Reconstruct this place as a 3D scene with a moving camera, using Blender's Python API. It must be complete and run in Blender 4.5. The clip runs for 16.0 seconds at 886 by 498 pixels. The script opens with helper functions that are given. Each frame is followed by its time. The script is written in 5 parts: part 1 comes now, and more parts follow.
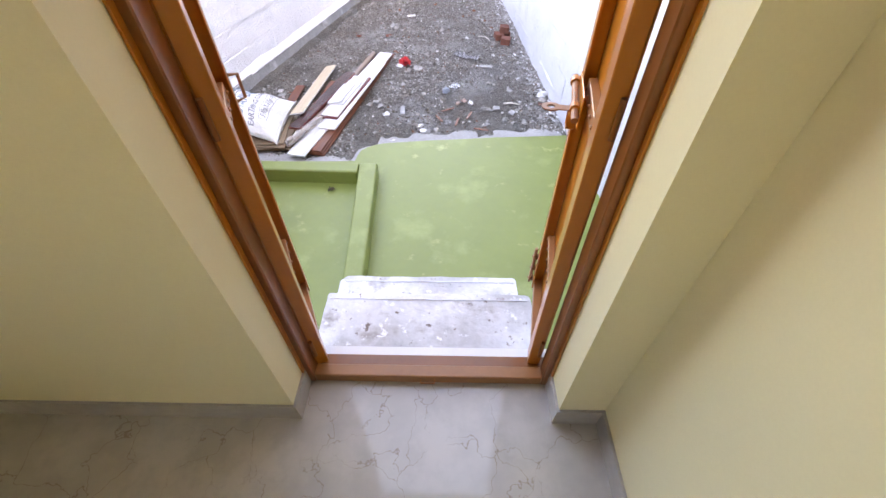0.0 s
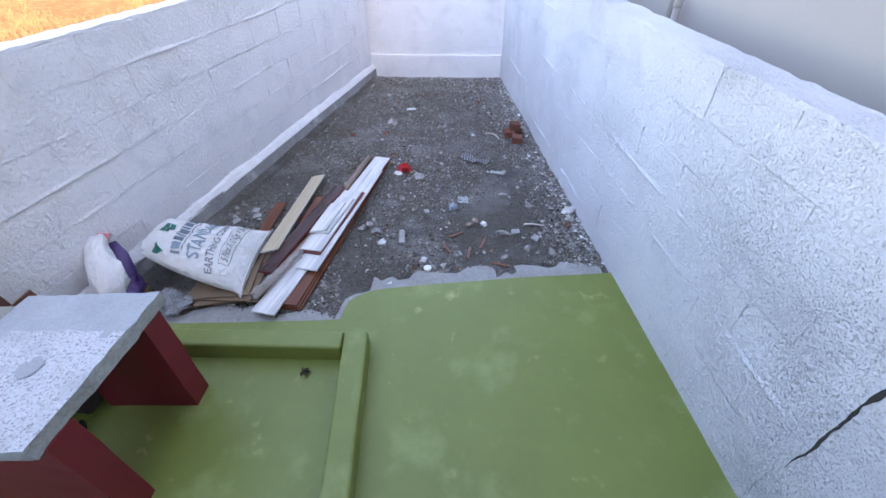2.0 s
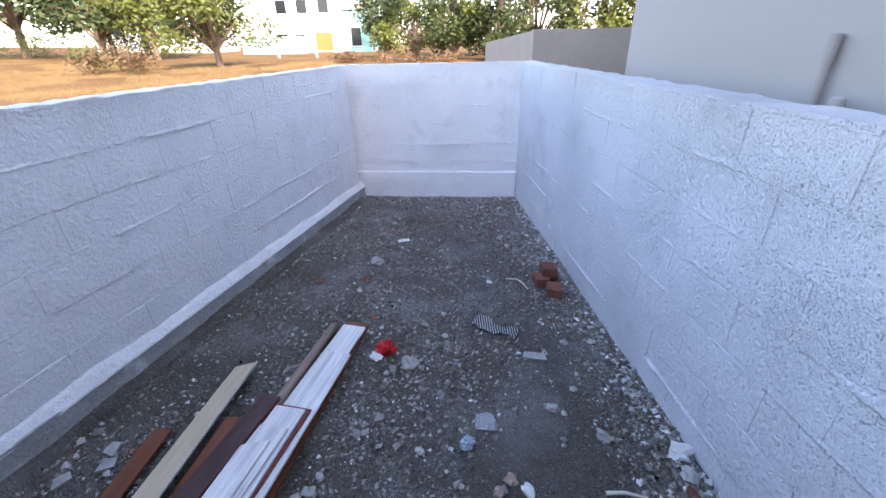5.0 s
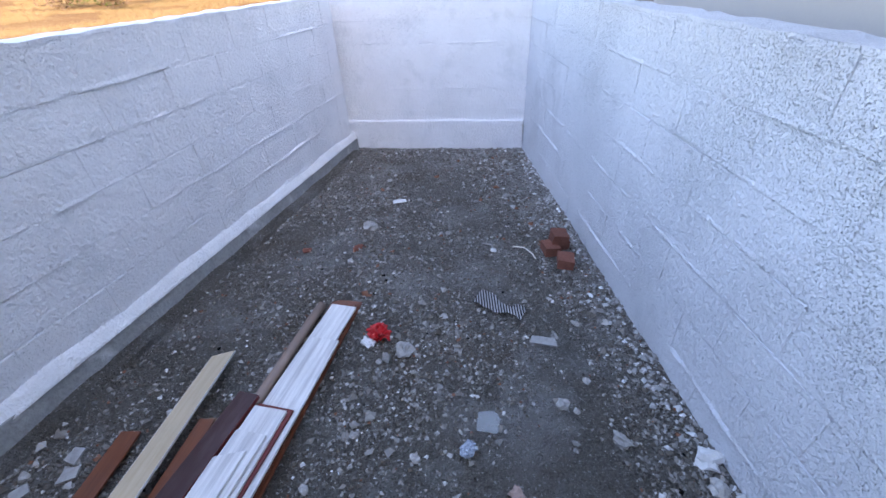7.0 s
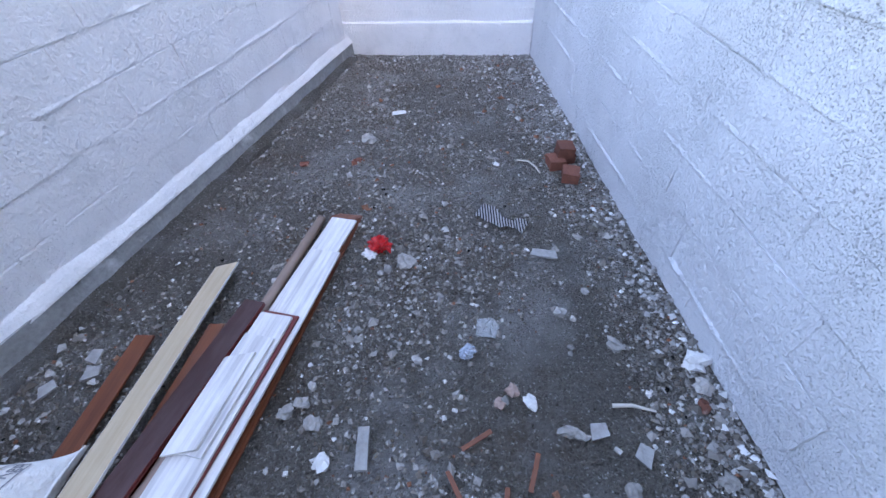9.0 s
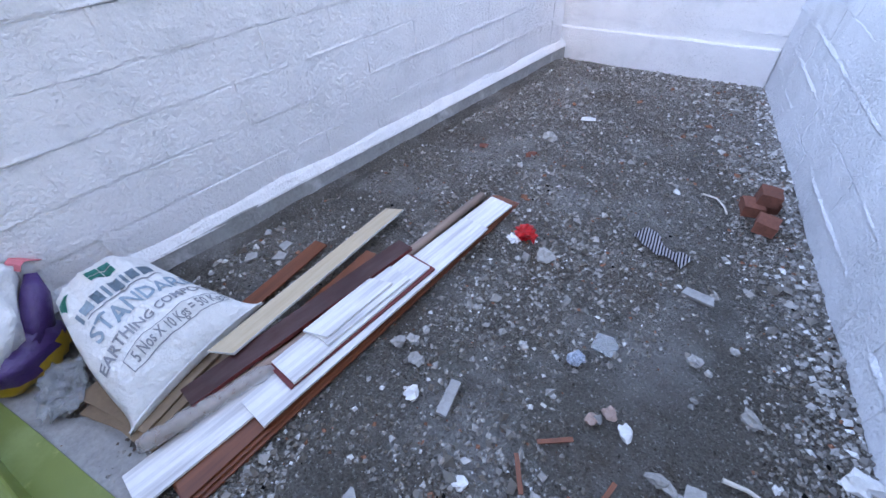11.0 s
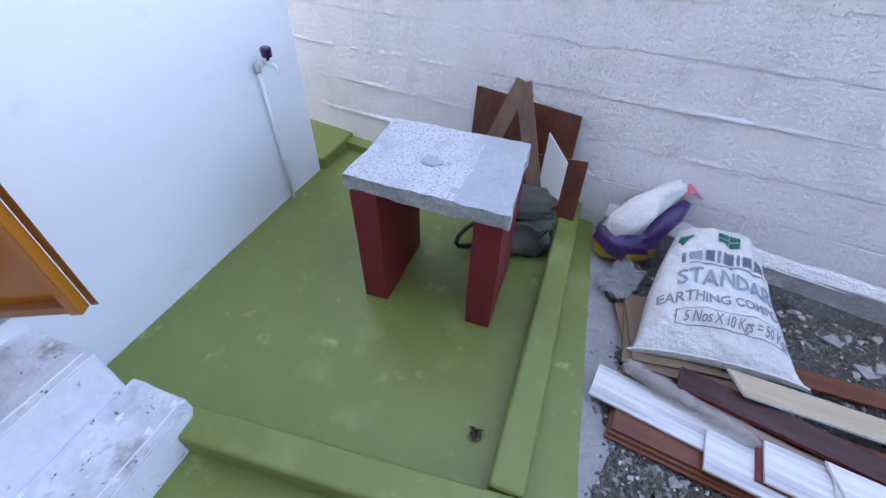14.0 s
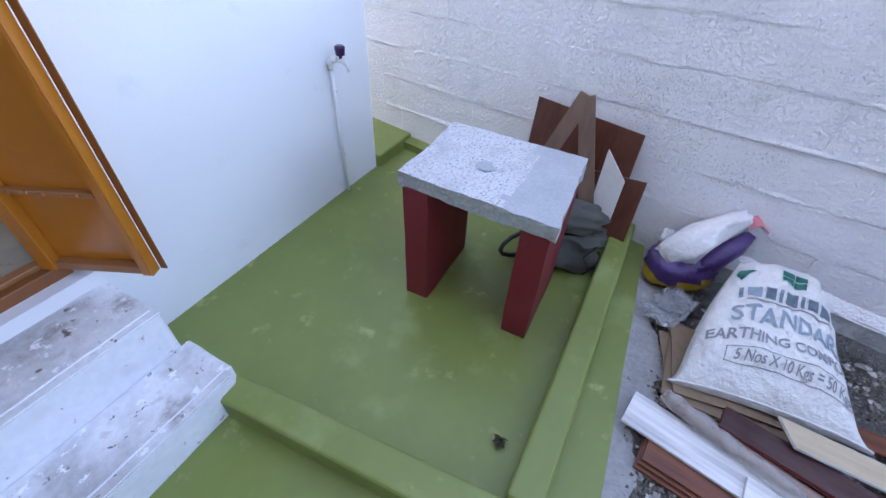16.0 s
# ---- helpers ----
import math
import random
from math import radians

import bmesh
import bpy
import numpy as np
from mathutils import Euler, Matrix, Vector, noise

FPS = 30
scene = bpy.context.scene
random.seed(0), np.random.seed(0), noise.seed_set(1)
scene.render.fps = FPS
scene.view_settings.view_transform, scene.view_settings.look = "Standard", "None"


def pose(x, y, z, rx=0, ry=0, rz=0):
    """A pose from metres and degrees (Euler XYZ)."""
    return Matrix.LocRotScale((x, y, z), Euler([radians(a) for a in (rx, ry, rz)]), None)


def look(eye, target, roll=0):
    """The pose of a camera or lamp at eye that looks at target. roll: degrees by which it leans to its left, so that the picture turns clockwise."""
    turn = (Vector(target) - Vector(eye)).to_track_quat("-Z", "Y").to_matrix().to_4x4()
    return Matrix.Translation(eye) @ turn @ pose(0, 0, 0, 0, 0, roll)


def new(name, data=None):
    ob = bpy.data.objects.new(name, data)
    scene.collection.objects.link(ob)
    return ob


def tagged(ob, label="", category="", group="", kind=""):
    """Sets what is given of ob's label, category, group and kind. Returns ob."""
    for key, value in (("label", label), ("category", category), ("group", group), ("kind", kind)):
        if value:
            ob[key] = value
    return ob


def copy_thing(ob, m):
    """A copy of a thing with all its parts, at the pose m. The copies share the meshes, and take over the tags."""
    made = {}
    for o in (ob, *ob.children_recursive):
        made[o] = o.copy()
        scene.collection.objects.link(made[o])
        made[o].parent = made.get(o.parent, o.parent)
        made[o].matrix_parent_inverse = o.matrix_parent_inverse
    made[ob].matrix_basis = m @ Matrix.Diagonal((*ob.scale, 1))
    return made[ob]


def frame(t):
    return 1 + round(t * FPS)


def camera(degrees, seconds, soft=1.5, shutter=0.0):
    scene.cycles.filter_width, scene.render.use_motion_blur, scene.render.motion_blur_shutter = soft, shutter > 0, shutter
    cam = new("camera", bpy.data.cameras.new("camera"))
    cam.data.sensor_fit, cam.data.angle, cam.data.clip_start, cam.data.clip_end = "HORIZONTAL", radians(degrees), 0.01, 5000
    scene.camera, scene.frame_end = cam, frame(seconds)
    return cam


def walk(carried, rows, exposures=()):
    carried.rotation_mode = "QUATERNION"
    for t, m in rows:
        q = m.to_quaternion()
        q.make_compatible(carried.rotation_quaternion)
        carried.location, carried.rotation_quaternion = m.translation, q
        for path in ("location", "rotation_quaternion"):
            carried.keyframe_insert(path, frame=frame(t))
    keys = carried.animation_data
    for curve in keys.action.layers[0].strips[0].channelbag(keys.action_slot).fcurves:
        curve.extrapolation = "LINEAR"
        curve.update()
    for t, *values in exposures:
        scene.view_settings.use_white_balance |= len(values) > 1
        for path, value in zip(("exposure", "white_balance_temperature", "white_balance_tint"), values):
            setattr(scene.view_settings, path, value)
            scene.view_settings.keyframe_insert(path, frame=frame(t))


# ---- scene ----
cam = camera(94.6, 16.0)
PATH = [
    (0, (0.0, 0.834, 1.716), (-0.032, 2.214, 0.269), -0.3),
    (0.5, (-0.035, 1.059, 1.715), (-0.072, 2.471, 0.3), -0.7),
    (1, (-0.063, 1.321, 1.724), (-0.09, 2.777, 0.353), -0.6),
    (1.5, (-0.096, 1.567, 1.737), (-0.119, 3.073, 0.421), -0.5),
    (2, (-0.081, 1.811, 1.743), (-0.112, 3.363, 0.483), -1.1),
    (2.5, (-0.071, 1.994, 1.772), (-0.093, 3.604, 0.587), -0.9),
    (3, (-0.074, 2.149, 1.759), (-0.099, 3.818, 0.656), -1.2),
    (3.5, (-0.111, 2.398, 1.613), (-0.137, 4.122, 0.599), -1.2),
    (4, (-0.093, 2.705, 1.532), (-0.115, 4.474, 0.599), -1.1),
    (4.5, (-0.105, 2.961, 1.521), (-0.128, 4.755, 0.636), -1.2),
    (4.7, (-0.114, 3.081, 1.502), (-0.142, 4.885, 0.64), -1.2),
    (6.8, (-0.086, 3.565, 1.507), (-0.139, 5.262, 0.450), -2.2),
    (7, (-0.090, 3.567, 1.495), (-0.142, 5.236, 0.394), -2.2),
    (7.5, (-0.092, 3.570, 1.471), (-0.144, 5.154, 0.250), -2.4),
    (8, (-0.098, 3.576, 1.452), (-0.148, 5.071, 0.125), -2.4),
    (8.2, (-0.099, 3.574, 1.443), (-0.149, 5.040, 0.084), -2.5),
    (10.5, (-0.043, 3.504, 1.426), (-0.458, 4.872, 0.027), -2.6),
    (11, (-0.036, 3.445, 1.404), (-0.785, 4.721, 0.059), -2.9),
    (11.5, (-0.122, 3.303, 1.391), (-1.197, 4.36, 0.077), -0.5),
    (11.7, (-0.175, 3.243, 1.401), (-1.353, 4.168, 0.075), 1.0),
    (12, (-0.227, 3.188, 1.433), (-1.535, 3.868, 0.081), 2.0),
    (12.5, (-0.233, 3.131, 1.424), (-1.684, 3.401, 0.074), 2.2),
    (13, (-0.223, 3.101, 1.4), (-1.71, 3.016, 0.065), 1.8),
    (13.5, (-0.196, 3.052, 1.407), (-1.65, 2.758, 0.066), 2.0),
    (14, (-0.168, 3.039, 1.4), (-1.59, 2.589, 0.068), 1.6),
    (14.5, (-0.145, 3.032, 1.397), (-1.544, 2.493, 0.073), 1.6),
    (15, (-0.139, 3.032, 1.4), (-1.521, 2.444, 0.079), 1.9),
    (15.5, (-0.143, 3.046, 1.399), (-1.513, 2.42, 0.084), 2.0),
    (16, (-0.145, 3.043, 1.401), (-1.505, 2.391, 0.087), 2.7),
]
EXPOSURES = [(0, 4.0, 10200, 27), (0.6, 4.0, 10600, 27), (1.2, 3.65, 9900, 26), (1.8, 3.1, 8200, 21), (3.5, 2.58, 7300, 19), (4.6, 2.46, 7250, 19), (7.0, 2.62, 7300, 19), (8.2, 2.78, 7300, 19), (10.5, 3.12, 7450, 19), (11.0, 3.1, 7450, 19), (12.2, 3.35, 7700, 21), (13.5, 3.0, 7600, 21), (16.0, 2.95, 7600, 22)]
walk(cam, [(t, look(eye, target, roll)) for t, eye, target, roll in PATH], EXPOSURES)

# ---- light ----
world = bpy.data.worlds.new("world")
scene.world = world
world.use_nodes = True
wn = world.node_tree
sky = wn.nodes.new("ShaderNodeTexSky")
sky.sky_type = 'NISHITA'
sky.sun_disc = False
SUN_EL, SUN_AZ = 38.0, 153.0
sky.sun_elevation = radians(SUN_EL)
sky.sun_rotation = radians(SUN_AZ)
bg = wn.nodes["Background"]
bg.inputs[1].default_value = 0.15
wn.links.new(sky.outputs[0], bg.inputs[0])
sun_data = bpy.data.lights.new("sun", 'SUN')
sun_data.energy, sun_data.angle, sun_data.color = 2.0, radians(0.5), (1.0, 0.9, 0.76)
sun = new("sun", sun_data)
ca, sa = math.cos(radians(SUN_EL)), math.sin(radians(SUN_EL))
to_sun = Vector((ca * math.sin(radians(SUN_AZ)), ca * math.cos(radians(SUN_AZ)), sa))
sun.matrix_world = look(to_sun * 40, (0, 0, 0))


# ---- materials ----
RUN_ON = {"limewashed_concrete_block", "thinly_limewashed_block", "limewashed_mortar", "limewashed_fillet", "bare_concrete_plinth"}


def coords(m):
    """The texture space of a material: whole-wall for masonry, the object's own otherwise."""
    N = m.node_tree.nodes
    if m.name in RUN_ON:
        return N.new("ShaderNodeNewGeometry").outputs["Position"]
    return N.new("ShaderNodeTexCoord").outputs["Object"]


def mat(name, col, rough=0.7, metal=0.0, var=0.15, scale=8.0, fine=60.0, bump=0.15, col2=None, bump_d=0.01, mix=0.5, coat=0.0, obj_rand=0.0, spec=0.5):
    m = bpy.data.materials.new(name)
    m.use_nodes = True
    nt = m.node_tree
    N, L = nt.nodes, nt.links
    b = N["Principled BSDF"]
    b.inputs["Roughness"].default_value = rough
    b.inputs["Metallic"].default_value = metal
    b.inputs["Coat Weight"].default_value = coat
    b.inputs["Specular IOR Level"].default_value = spec
    tc = coords(m)
    n1 = N.new("ShaderNodeTexNoise")
    n1.inputs["Scale"].default_value = scale
    n1.inputs["Detail"].default_value = 5
    L.new(tc, n1.inputs["Vector"])
    n2 = N.new("ShaderNodeTexNoise")
    n2.inputs["Scale"].default_value = fine
    n2.inputs["Detail"].default_value = 4
    L.new(tc, n2.inputs["Vector"])
    c2 = col2 or tuple(c * (1 - var) for c in col)
    ramp = N.new("ShaderNodeValToRGB")
    ramp.color_ramp.elements[0].position, ramp.color_ramp.elements[1].position = 0.5 - 0.18, 0.5 + 0.18
    ramp.color_ramp.elements[0].color = (*c2, 1)
    ramp.color_ramp.elements[1].color = (*col, 1)
    add = N.new("ShaderNodeMix")
    add.data_type = 'FLOAT'
    add.inputs[0].default_value = 1 - mix
    L.new(n1.outputs[0], add.inputs[2])
    L.new(n2.outputs[0], add.inputs[3])
    L.new(add.outputs[0], ramp.inputs[0])
    out = ramp.outputs[0]
    if obj_rand:
        oi = N.new("ShaderNodeObjectInfo")
        hv = N.new("ShaderNodeHueSaturation")
        mr = N.new("ShaderNodeMapRange")
        mr.inputs[3].default_value, mr.inputs[4].default_value = 1 - obj_rand, 1 + obj_rand
        L.new(oi.outputs["Random"], mr.inputs[0])
        L.new(mr.outputs[0], hv.inputs["Value"])
        L.new(out, hv.inputs["Color"])
        out = hv.outputs[0]
    L.new(out, b.inputs["Base Color"])
    bp = N.new("ShaderNodeBump")
    bp.inputs["Strength"].default_value = bump
    bp.inputs["Distance"].default_value = bump_d
    L.new(n2.outputs[0], bp.inputs["Height"])
    L.new(bp.outputs[0], b.inputs["Normal"])
    return m


def nodes_of(m):
    nt = m.node_tree
    return nt, nt.nodes, nt.links, nt.nodes["Principled BSDF"]


def overlay(m, col, scale, lo, hi, stretch=(1, 1, 1), detail=6, kind="noise", rough=None):
    """Adds patches of a second colour over a material's base colour."""
    nt, N, L, b = nodes_of(m)
    src = b.inputs["Base Color"].links[0].from_socket
    tc = coords(m)
    mp = N.new("ShaderNodeMapping")
    mp.inputs["Scale"].default_value = stretch
    L.new(tc, mp.inputs[0])
    if kind == "noise":
        t = N.new("ShaderNodeTexNoise")
        t.inputs["Scale"].default_value = scale
        t.inputs["Detail"].default_value = detail
        t.inputs["Roughness"].default_value = 0.62
    else:
        t = N.new("ShaderNodeTexVoronoi")
        t.feature = 'DISTANCE_TO_EDGE' if kind == "cracks" else 'F1'
        t.inputs["Scale"].default_value = scale
        w = N.new("ShaderNodeTexNoise")
        w.inputs["Scale"].default_value = scale * 1.3
        w.inputs["Detail"].default_value = 5
        L.new(mp.outputs[0], w.inputs["Vector"])
        ad = N.new("ShaderNodeMixRGB")
        ad.blend_type = 'ADD'
        ad.inputs[0].default_value = 0.35 / scale * 4 if kind == "cracks" else 0.0
        L.new(mp.outputs[0], ad.inputs[1])
        L.new(w.outputs[1], ad.inputs[2])
        L.new(ad.outputs[0], t.inputs["Vector"])
    if kind == "noise":
        L.new(mp.outputs[0], t.inputs["Vector"])
    r = N.new("ShaderNodeMapRange")
    r.inputs[1].default_value, r.inputs[2].default_value = lo, hi
    L.new(t.outputs[0], r.inputs[0])
    mx = N.new("ShaderNodeMixRGB")
    L.new(r.outputs[0], mx.inputs[0])
    L.new(src, mx.inputs[1])
    mx.inputs[2].default_value = (*col, 1)
    L.new(mx.outputs[0], b.inputs["Base Color"])
    if rough is not None:
        rm = N.new("ShaderNodeMapRange")
        rm.inputs[3].default_value, rm.inputs[4].default_value = b.inputs["Roughness"].default_value, rough
        L.new(r.outputs[0], rm.inputs[0])
        L.new(rm.outputs[0], b.inputs["Roughness"])
    return m


M_YELLOW = mat("cream_wall_paint", (0.74, 0.68, 0.44), 0.55, var=0.04, scale=2, fine=180, bump=0.06, bump_d=0.002)
M_WHITE = mat("white_exterior_paint", (0.8, 0.82, 0.86), 0.6, var=0.05, scale=3, fine=150, bump=0.12, bump_d=0.003)
overlay(M_WHITE, (0.68, 0.70, 0.74), 5, 0.62, 0.8)
M_MARBLE = mat("polished_marble_tile", (0.50, 0.47, 0.44), 0.07, var=0.2, scale=3, fine=14, bump=0.0, spec=0.6)
overlay(M_MARBLE, (0.30, 0.24, 0.19), 4.6, 0.008, 0.0, kind="cracks")
overlay(M_MARBLE, (0.50, 0.47, 0.44), 6, 0.50, 0.64)
M_SKIRT = mat("marble_skirting", (0.42, 0.40, 0.38), 0.15, var=0.15, scale=6, fine=30, bump=0.0)
M_DOOR = mat("ochre_enamel_steel", (0.50, 0.165, 0.018), 0.28, var=0.12, scale=4, fine=40, bump=0.05, bump_d=0.002, coat=0.3)
M_FRAME = mat("brown_enamel_frame", (0.26, 0.085, 0.022), 0.3, var=0.2, scale=5, fine=60, bump=0.05, bump_d=0.002, coat=0.2)
M_RAIL = mat("brown_enamel_rail", (0.36, 0.15, 0.06), 0.32, var=0.15, scale=9, fine=60, bump=0.05, bump_d=0.002)
def rough_relief(m, scale, distance, strength=1.0):
    """A second, coarser relief under a material's fine one."""
    nt, N, L, b = nodes_of(m)
    first = b.inputs["Normal"].links[0].from_node
    tc = coords(m)
    t = N.new("ShaderNodeTexNoise")
    t.inputs["Scale"].default_value, t.inputs["Detail"].default_value, t.inputs["Roughness"].default_value = scale, 6, 0.6
    L.new(tc, t.inputs["Vector"])
    bp = N.new("ShaderNodeBump")
    bp.inputs["Strength"].default_value, bp.inputs["Distance"].default_value = strength, distance
    L.new(t.outputs[0], bp.inputs["Height"])
    L.new(bp.outputs[0], first.inputs["Normal"])


def pitted(m, col, scale, lo, hi, spread, patch):
    """Pores coloured dark: shade of the dimples and bare spots, thicker in some patches."""
    nt, N, L, b = nodes_of(m)
    src = b.inputs["Base Color"].links[0].from_socket
    tc = coords(m)
    fine, big = N.new("ShaderNodeTexNoise"), N.new("ShaderNodeTexNoise")
    for t, sc, de in ((fine, scale, 3), (big, patch, 5)):
        t.inputs["Scale"].default_value, t.inputs["Detail"].default_value, t.inputs["Roughness"].default_value = sc, de, 0.6
        L.new(tc, t.inputs["Vector"])
    sc = N.new("ShaderNodeMath")
    sc.operation = 'MULTIPLY_ADD'
    sc.inputs[1].default_value, sc.inputs[2].default_value = spread, -0.5 * spread
    L.new(big.outputs[0], sc.inputs[0])
    ad = N.new("ShaderNodeMath")
    L.new(sc.outputs[0], ad.inputs[0])
    L.new(fine.outputs[0], ad.inputs[1])
    r = N.new("ShaderNodeMapRange")
    r.inputs[1].default_value, r.inputs[2].default_value = lo, hi
    L.new(ad.outputs[0], r.inputs[0])
    mx = N.new("ShaderNodeMixRGB")
    L.new(r.outputs[0], mx.inputs[0])
    L.new(src, mx.inputs[1])
    mx.inputs[2].default_value = (*col, 1)
    L.new(mx.outputs[0], b.inputs["Base Color"])
    last = b.inputs["Normal"].links[0].from_socket
    bp = N.new("ShaderNodeBump")
    bp.invert = True
    bp.inputs["Strength"].default_value, bp.inputs["Distance"].default_value = 1.0, 0.004
    L.new(r.outputs[0], bp.inputs["Height"])
    L.new(last, bp.inputs["Normal"])
    L.new(bp.outputs[0], b.inputs["Normal"])


def limewash(name, col, pore, bare, lo, spread):
    m = mat(name, col, 0.9, var=0.10, scale=4, fine=120, bump=1.0, bump_d=0.014, mix=0.6, spec=0.2)
    overlay(m, (0.54, 0.56, 0.60) if bare < 3 else (0.68, 0.70, 0.73), bare, 0.55, 0.82, detail=10)
    pitted(m, pore, 165, lo, lo + 0.12, spread, 1.4)
    rough_relief(m, 48, 0.016)
    return m


M_BLOCK = limewash("limewashed_concrete_block", (0.90, 0.905, 0.94), (0.42, 0.44, 0.47), 5.0, 0.64, 0.45)
M_THIN = limewash("thinly_limewashed_block", (0.78, 0.80, 0.85), (0.56, 0.59, 0.63), 2.2, 0.57, 0.38)
M_MORTAR = mat("limewashed_mortar", (0.80, 0.81, 0.85), 0.9, var=0.3, scale=6, fine=70, bump=0.8, bump_d=0.012, spec=0.2)
M_PLINTH = mat("bare_concrete_plinth", (0.42, 0.43, 0.43), 0.9, var=0.35, scale=6, fine=50, bump=0.8, bump_d=0.012, spec=0.2)
overlay(M_PLINTH, (0.7, 0.72, 0.74), 4, 0.52, 0.7)
# near-black colour for the shade inside an open joint
M_GAP = mat("dark_joint_shade", (0.05, 0.048, 0.045), 0.95, var=0.4, scale=20, fine=90, bump=0.6, bump_d=0.004)
M_FILLET = mat("limewashed_fillet", (0.88, 0.89, 0.91), 0.9, var=0.15, scale=9, fine=90, bump=0.8, bump_d=0.01, spec=0.2)
rough_relief(M_FILLET, 30, 0.01)
M_GREEN = mat("green_floor_paint", (0.19, 0.235, 0.055), 0.42, var=0.14, scale=3.5, fine=25, bump=0.1, bump_d=0.004, mix=0.7)
overlay(M_GREEN, (0.27, 0.33, 0.12), 2.6, 0.55, 0.74, detail=8, rough=0.6)
overlay(M_GREEN, (0.36, 0.38, 0.14), 9, 0.62, 0.76, detail=8)
M_STEP = mat("lime_splashed_concrete", (0.50, 0.49, 0.50), 0.75, var=0.3, scale=6, fine=45, bump=0.5, bump_d=0.006)
overlay(M_STEP, (0.74, 0.75, 0.78), 3.5, 0.42, 0.62, detail=12)
overlay(M_STEP, (0.33, 0.30, 0.29), 7, 0.56, 0.70, detail=12)
overlay(M_STEP, (0.82, 0.83, 0.86), 26, 0.60, 0.66, detail=5)
overlay(M_STEP, (0.17, 0.13, 0.11), 24, 0.645, 0.70, detail=3)
M_RISER = mat("limewashed_riser", (0.78, 0.80, 0.85), 0.8, var=0.15, scale=6, fine=40, bump=0.4, bump_d=0.006)
overlay(M_RISER, (0.52, 0.53, 0.57), 5, 0.54, 0.72, detail=11)
overlay(M_RISER, (0.30, 0.28, 0.27), 30, 0.66, 0.72, detail=4)
M_MAROON = mat("maroon_oxide_paint", (0.19, 0.012, 0.02), 0.6, var=0.15, scale=6, fine=60, bump=0.1, bump_d=0.003)
M_GRANITE = mat("rough_granite_slab", (0.66, 0.66, 0.68), 0.8, var=0.3, scale=14, fine=130, bump=0.6, bump_d=0.006, mix=0.25)
overlay(M_GRANITE, (0.22, 0.23, 0.24), 110, 0.54, 0.66, detail=2)
overlay(M_GRANITE, (0.40, 0.41, 0.42), 9, 0.5, 0.75, detail=8)
M_GRANITE_SIDE = mat("hewn_granite_edge", (0.42, 0.44, 0.43), 0.85, var=0.4, scale=14, fine=70, bump=0.9, bump_d=0.01)
M_SMOOTH_STONE = mat("smooth_granite_band", (0.42, 0.44, 0.46), 0.6, var=0.25, scale=9, fine=90, bump=0.3, bump_d=0.004)
M_DIRT = mat("gravelly_dirt", (0.34, 0.315, 0.285), 0.95, var=0.5, scale=5, fine=120, bump=1.0, bump_d=0.022, mix=0.35, spec=0.15)
overlay(M_DIRT, (0.19, 0.15, 0.12), 1.9, 0.54, 0.72, detail=9)
overlay(M_DIRT, (0.50, 0.49, 0.48), 1.7, 0.50, 0.72, detail=11)
overlay(M_DIRT, (0.22, 0.135, 0.10), 2.8, 0.64, 0.78, detail=9)
overlay(M_DIRT, (0.58, 0.57, 0.55), 80, 0.59, 0.67, detail=4)
overlay(M_DIRT, (0.11, 0.095, 0.085), 50, 0.62, 0.72, detail=5)
rough_relief(M_DIRT, 30, 0.03)
M_CRUMB = mat("lime_splashed_crumbs", (0.42, 0.42, 0.42), 0.9, var=0.5, scale=30, fine=120, bump=0.4, bump_d=0.004, spec=0.2)
M_CEMENT = mat("cement_spill", (0.38, 0.375, 0.37), 0.9, var=0.35, scale=7, fine=60, bump=0.6, bump_d=0.008)
M_PEBBLE = mat("grey_pebble", (0.34, 0.325, 0.31), 0.9, var=0.4, scale=30, fine=120, bump=0.4, bump_d=0.004, spec=0.2)
nt, N, L, b = nodes_of(M_CRUMB)
geo = N.new("ShaderNodeNewGeometry")
rr = N.new("ShaderNodeValToRGB")
for pos, c in ((0.001, (0.19, 0.18, 0.17)), (0.45, (0.33, 0.325, 0.32)), (0.75, (0.50, 0.50, 0.50)), (0.90, (0.72, 0.73, 0.74))):
    e = rr.color_ramp.elements.new(pos)
    e.color = (*c, 1)
rr.color_ramp.interpolation = 'CONSTANT'
L.new(geo.outputs["Random Per Island"], rr.inputs[0])
L.new(rr.outputs[0], b.inputs["Base Color"])
nt, N, L, b = nodes_of(M_PEBBLE)
geo = N.new("ShaderNodeNewGeometry")
rr = N.new("ShaderNodeValToRGB")
for pos, c in ((0.001, (0.13, 0.115, 0.10)), (0.30, (0.22, 0.205, 0.19)), (0.62, (0.32, 0.305, 0.29)), (0.86, (0.44, 0.43, 0.42)), (0.945, (0.62, 0.61, 0.60)), (0.972, (0.24, 0.115, 0.075))):
    e = rr.color_ramp.elements.new(pos)
    e.color = (*c, 1)
rr.color_ramp.interpolation = 'CONSTANT'
L.new(geo.outputs["Random Per Island"], rr.inputs[0])
L.new(rr.outputs[0], b.inputs["Base Color"])
M_STONE = mat("loose_stone", (0.40, 0.385, 0.37), 0.9, var=0.4, scale=20, fine=90, bump=0.5, bump_d=0.006, obj_rand=0.35)
M_PINKSTONE = mat("pinkish_stone", (0.42, 0.30, 0.26), 0.9, var=0.3, scale=20, fine=90, bump=0.5, bump_d=0.006)
M_CHALK = mat("white_chip", (0.72, 0.72, 0.72), 0.8, var=0.2, scale=20, fine=80, bump=0.3, bump_d=0.004)
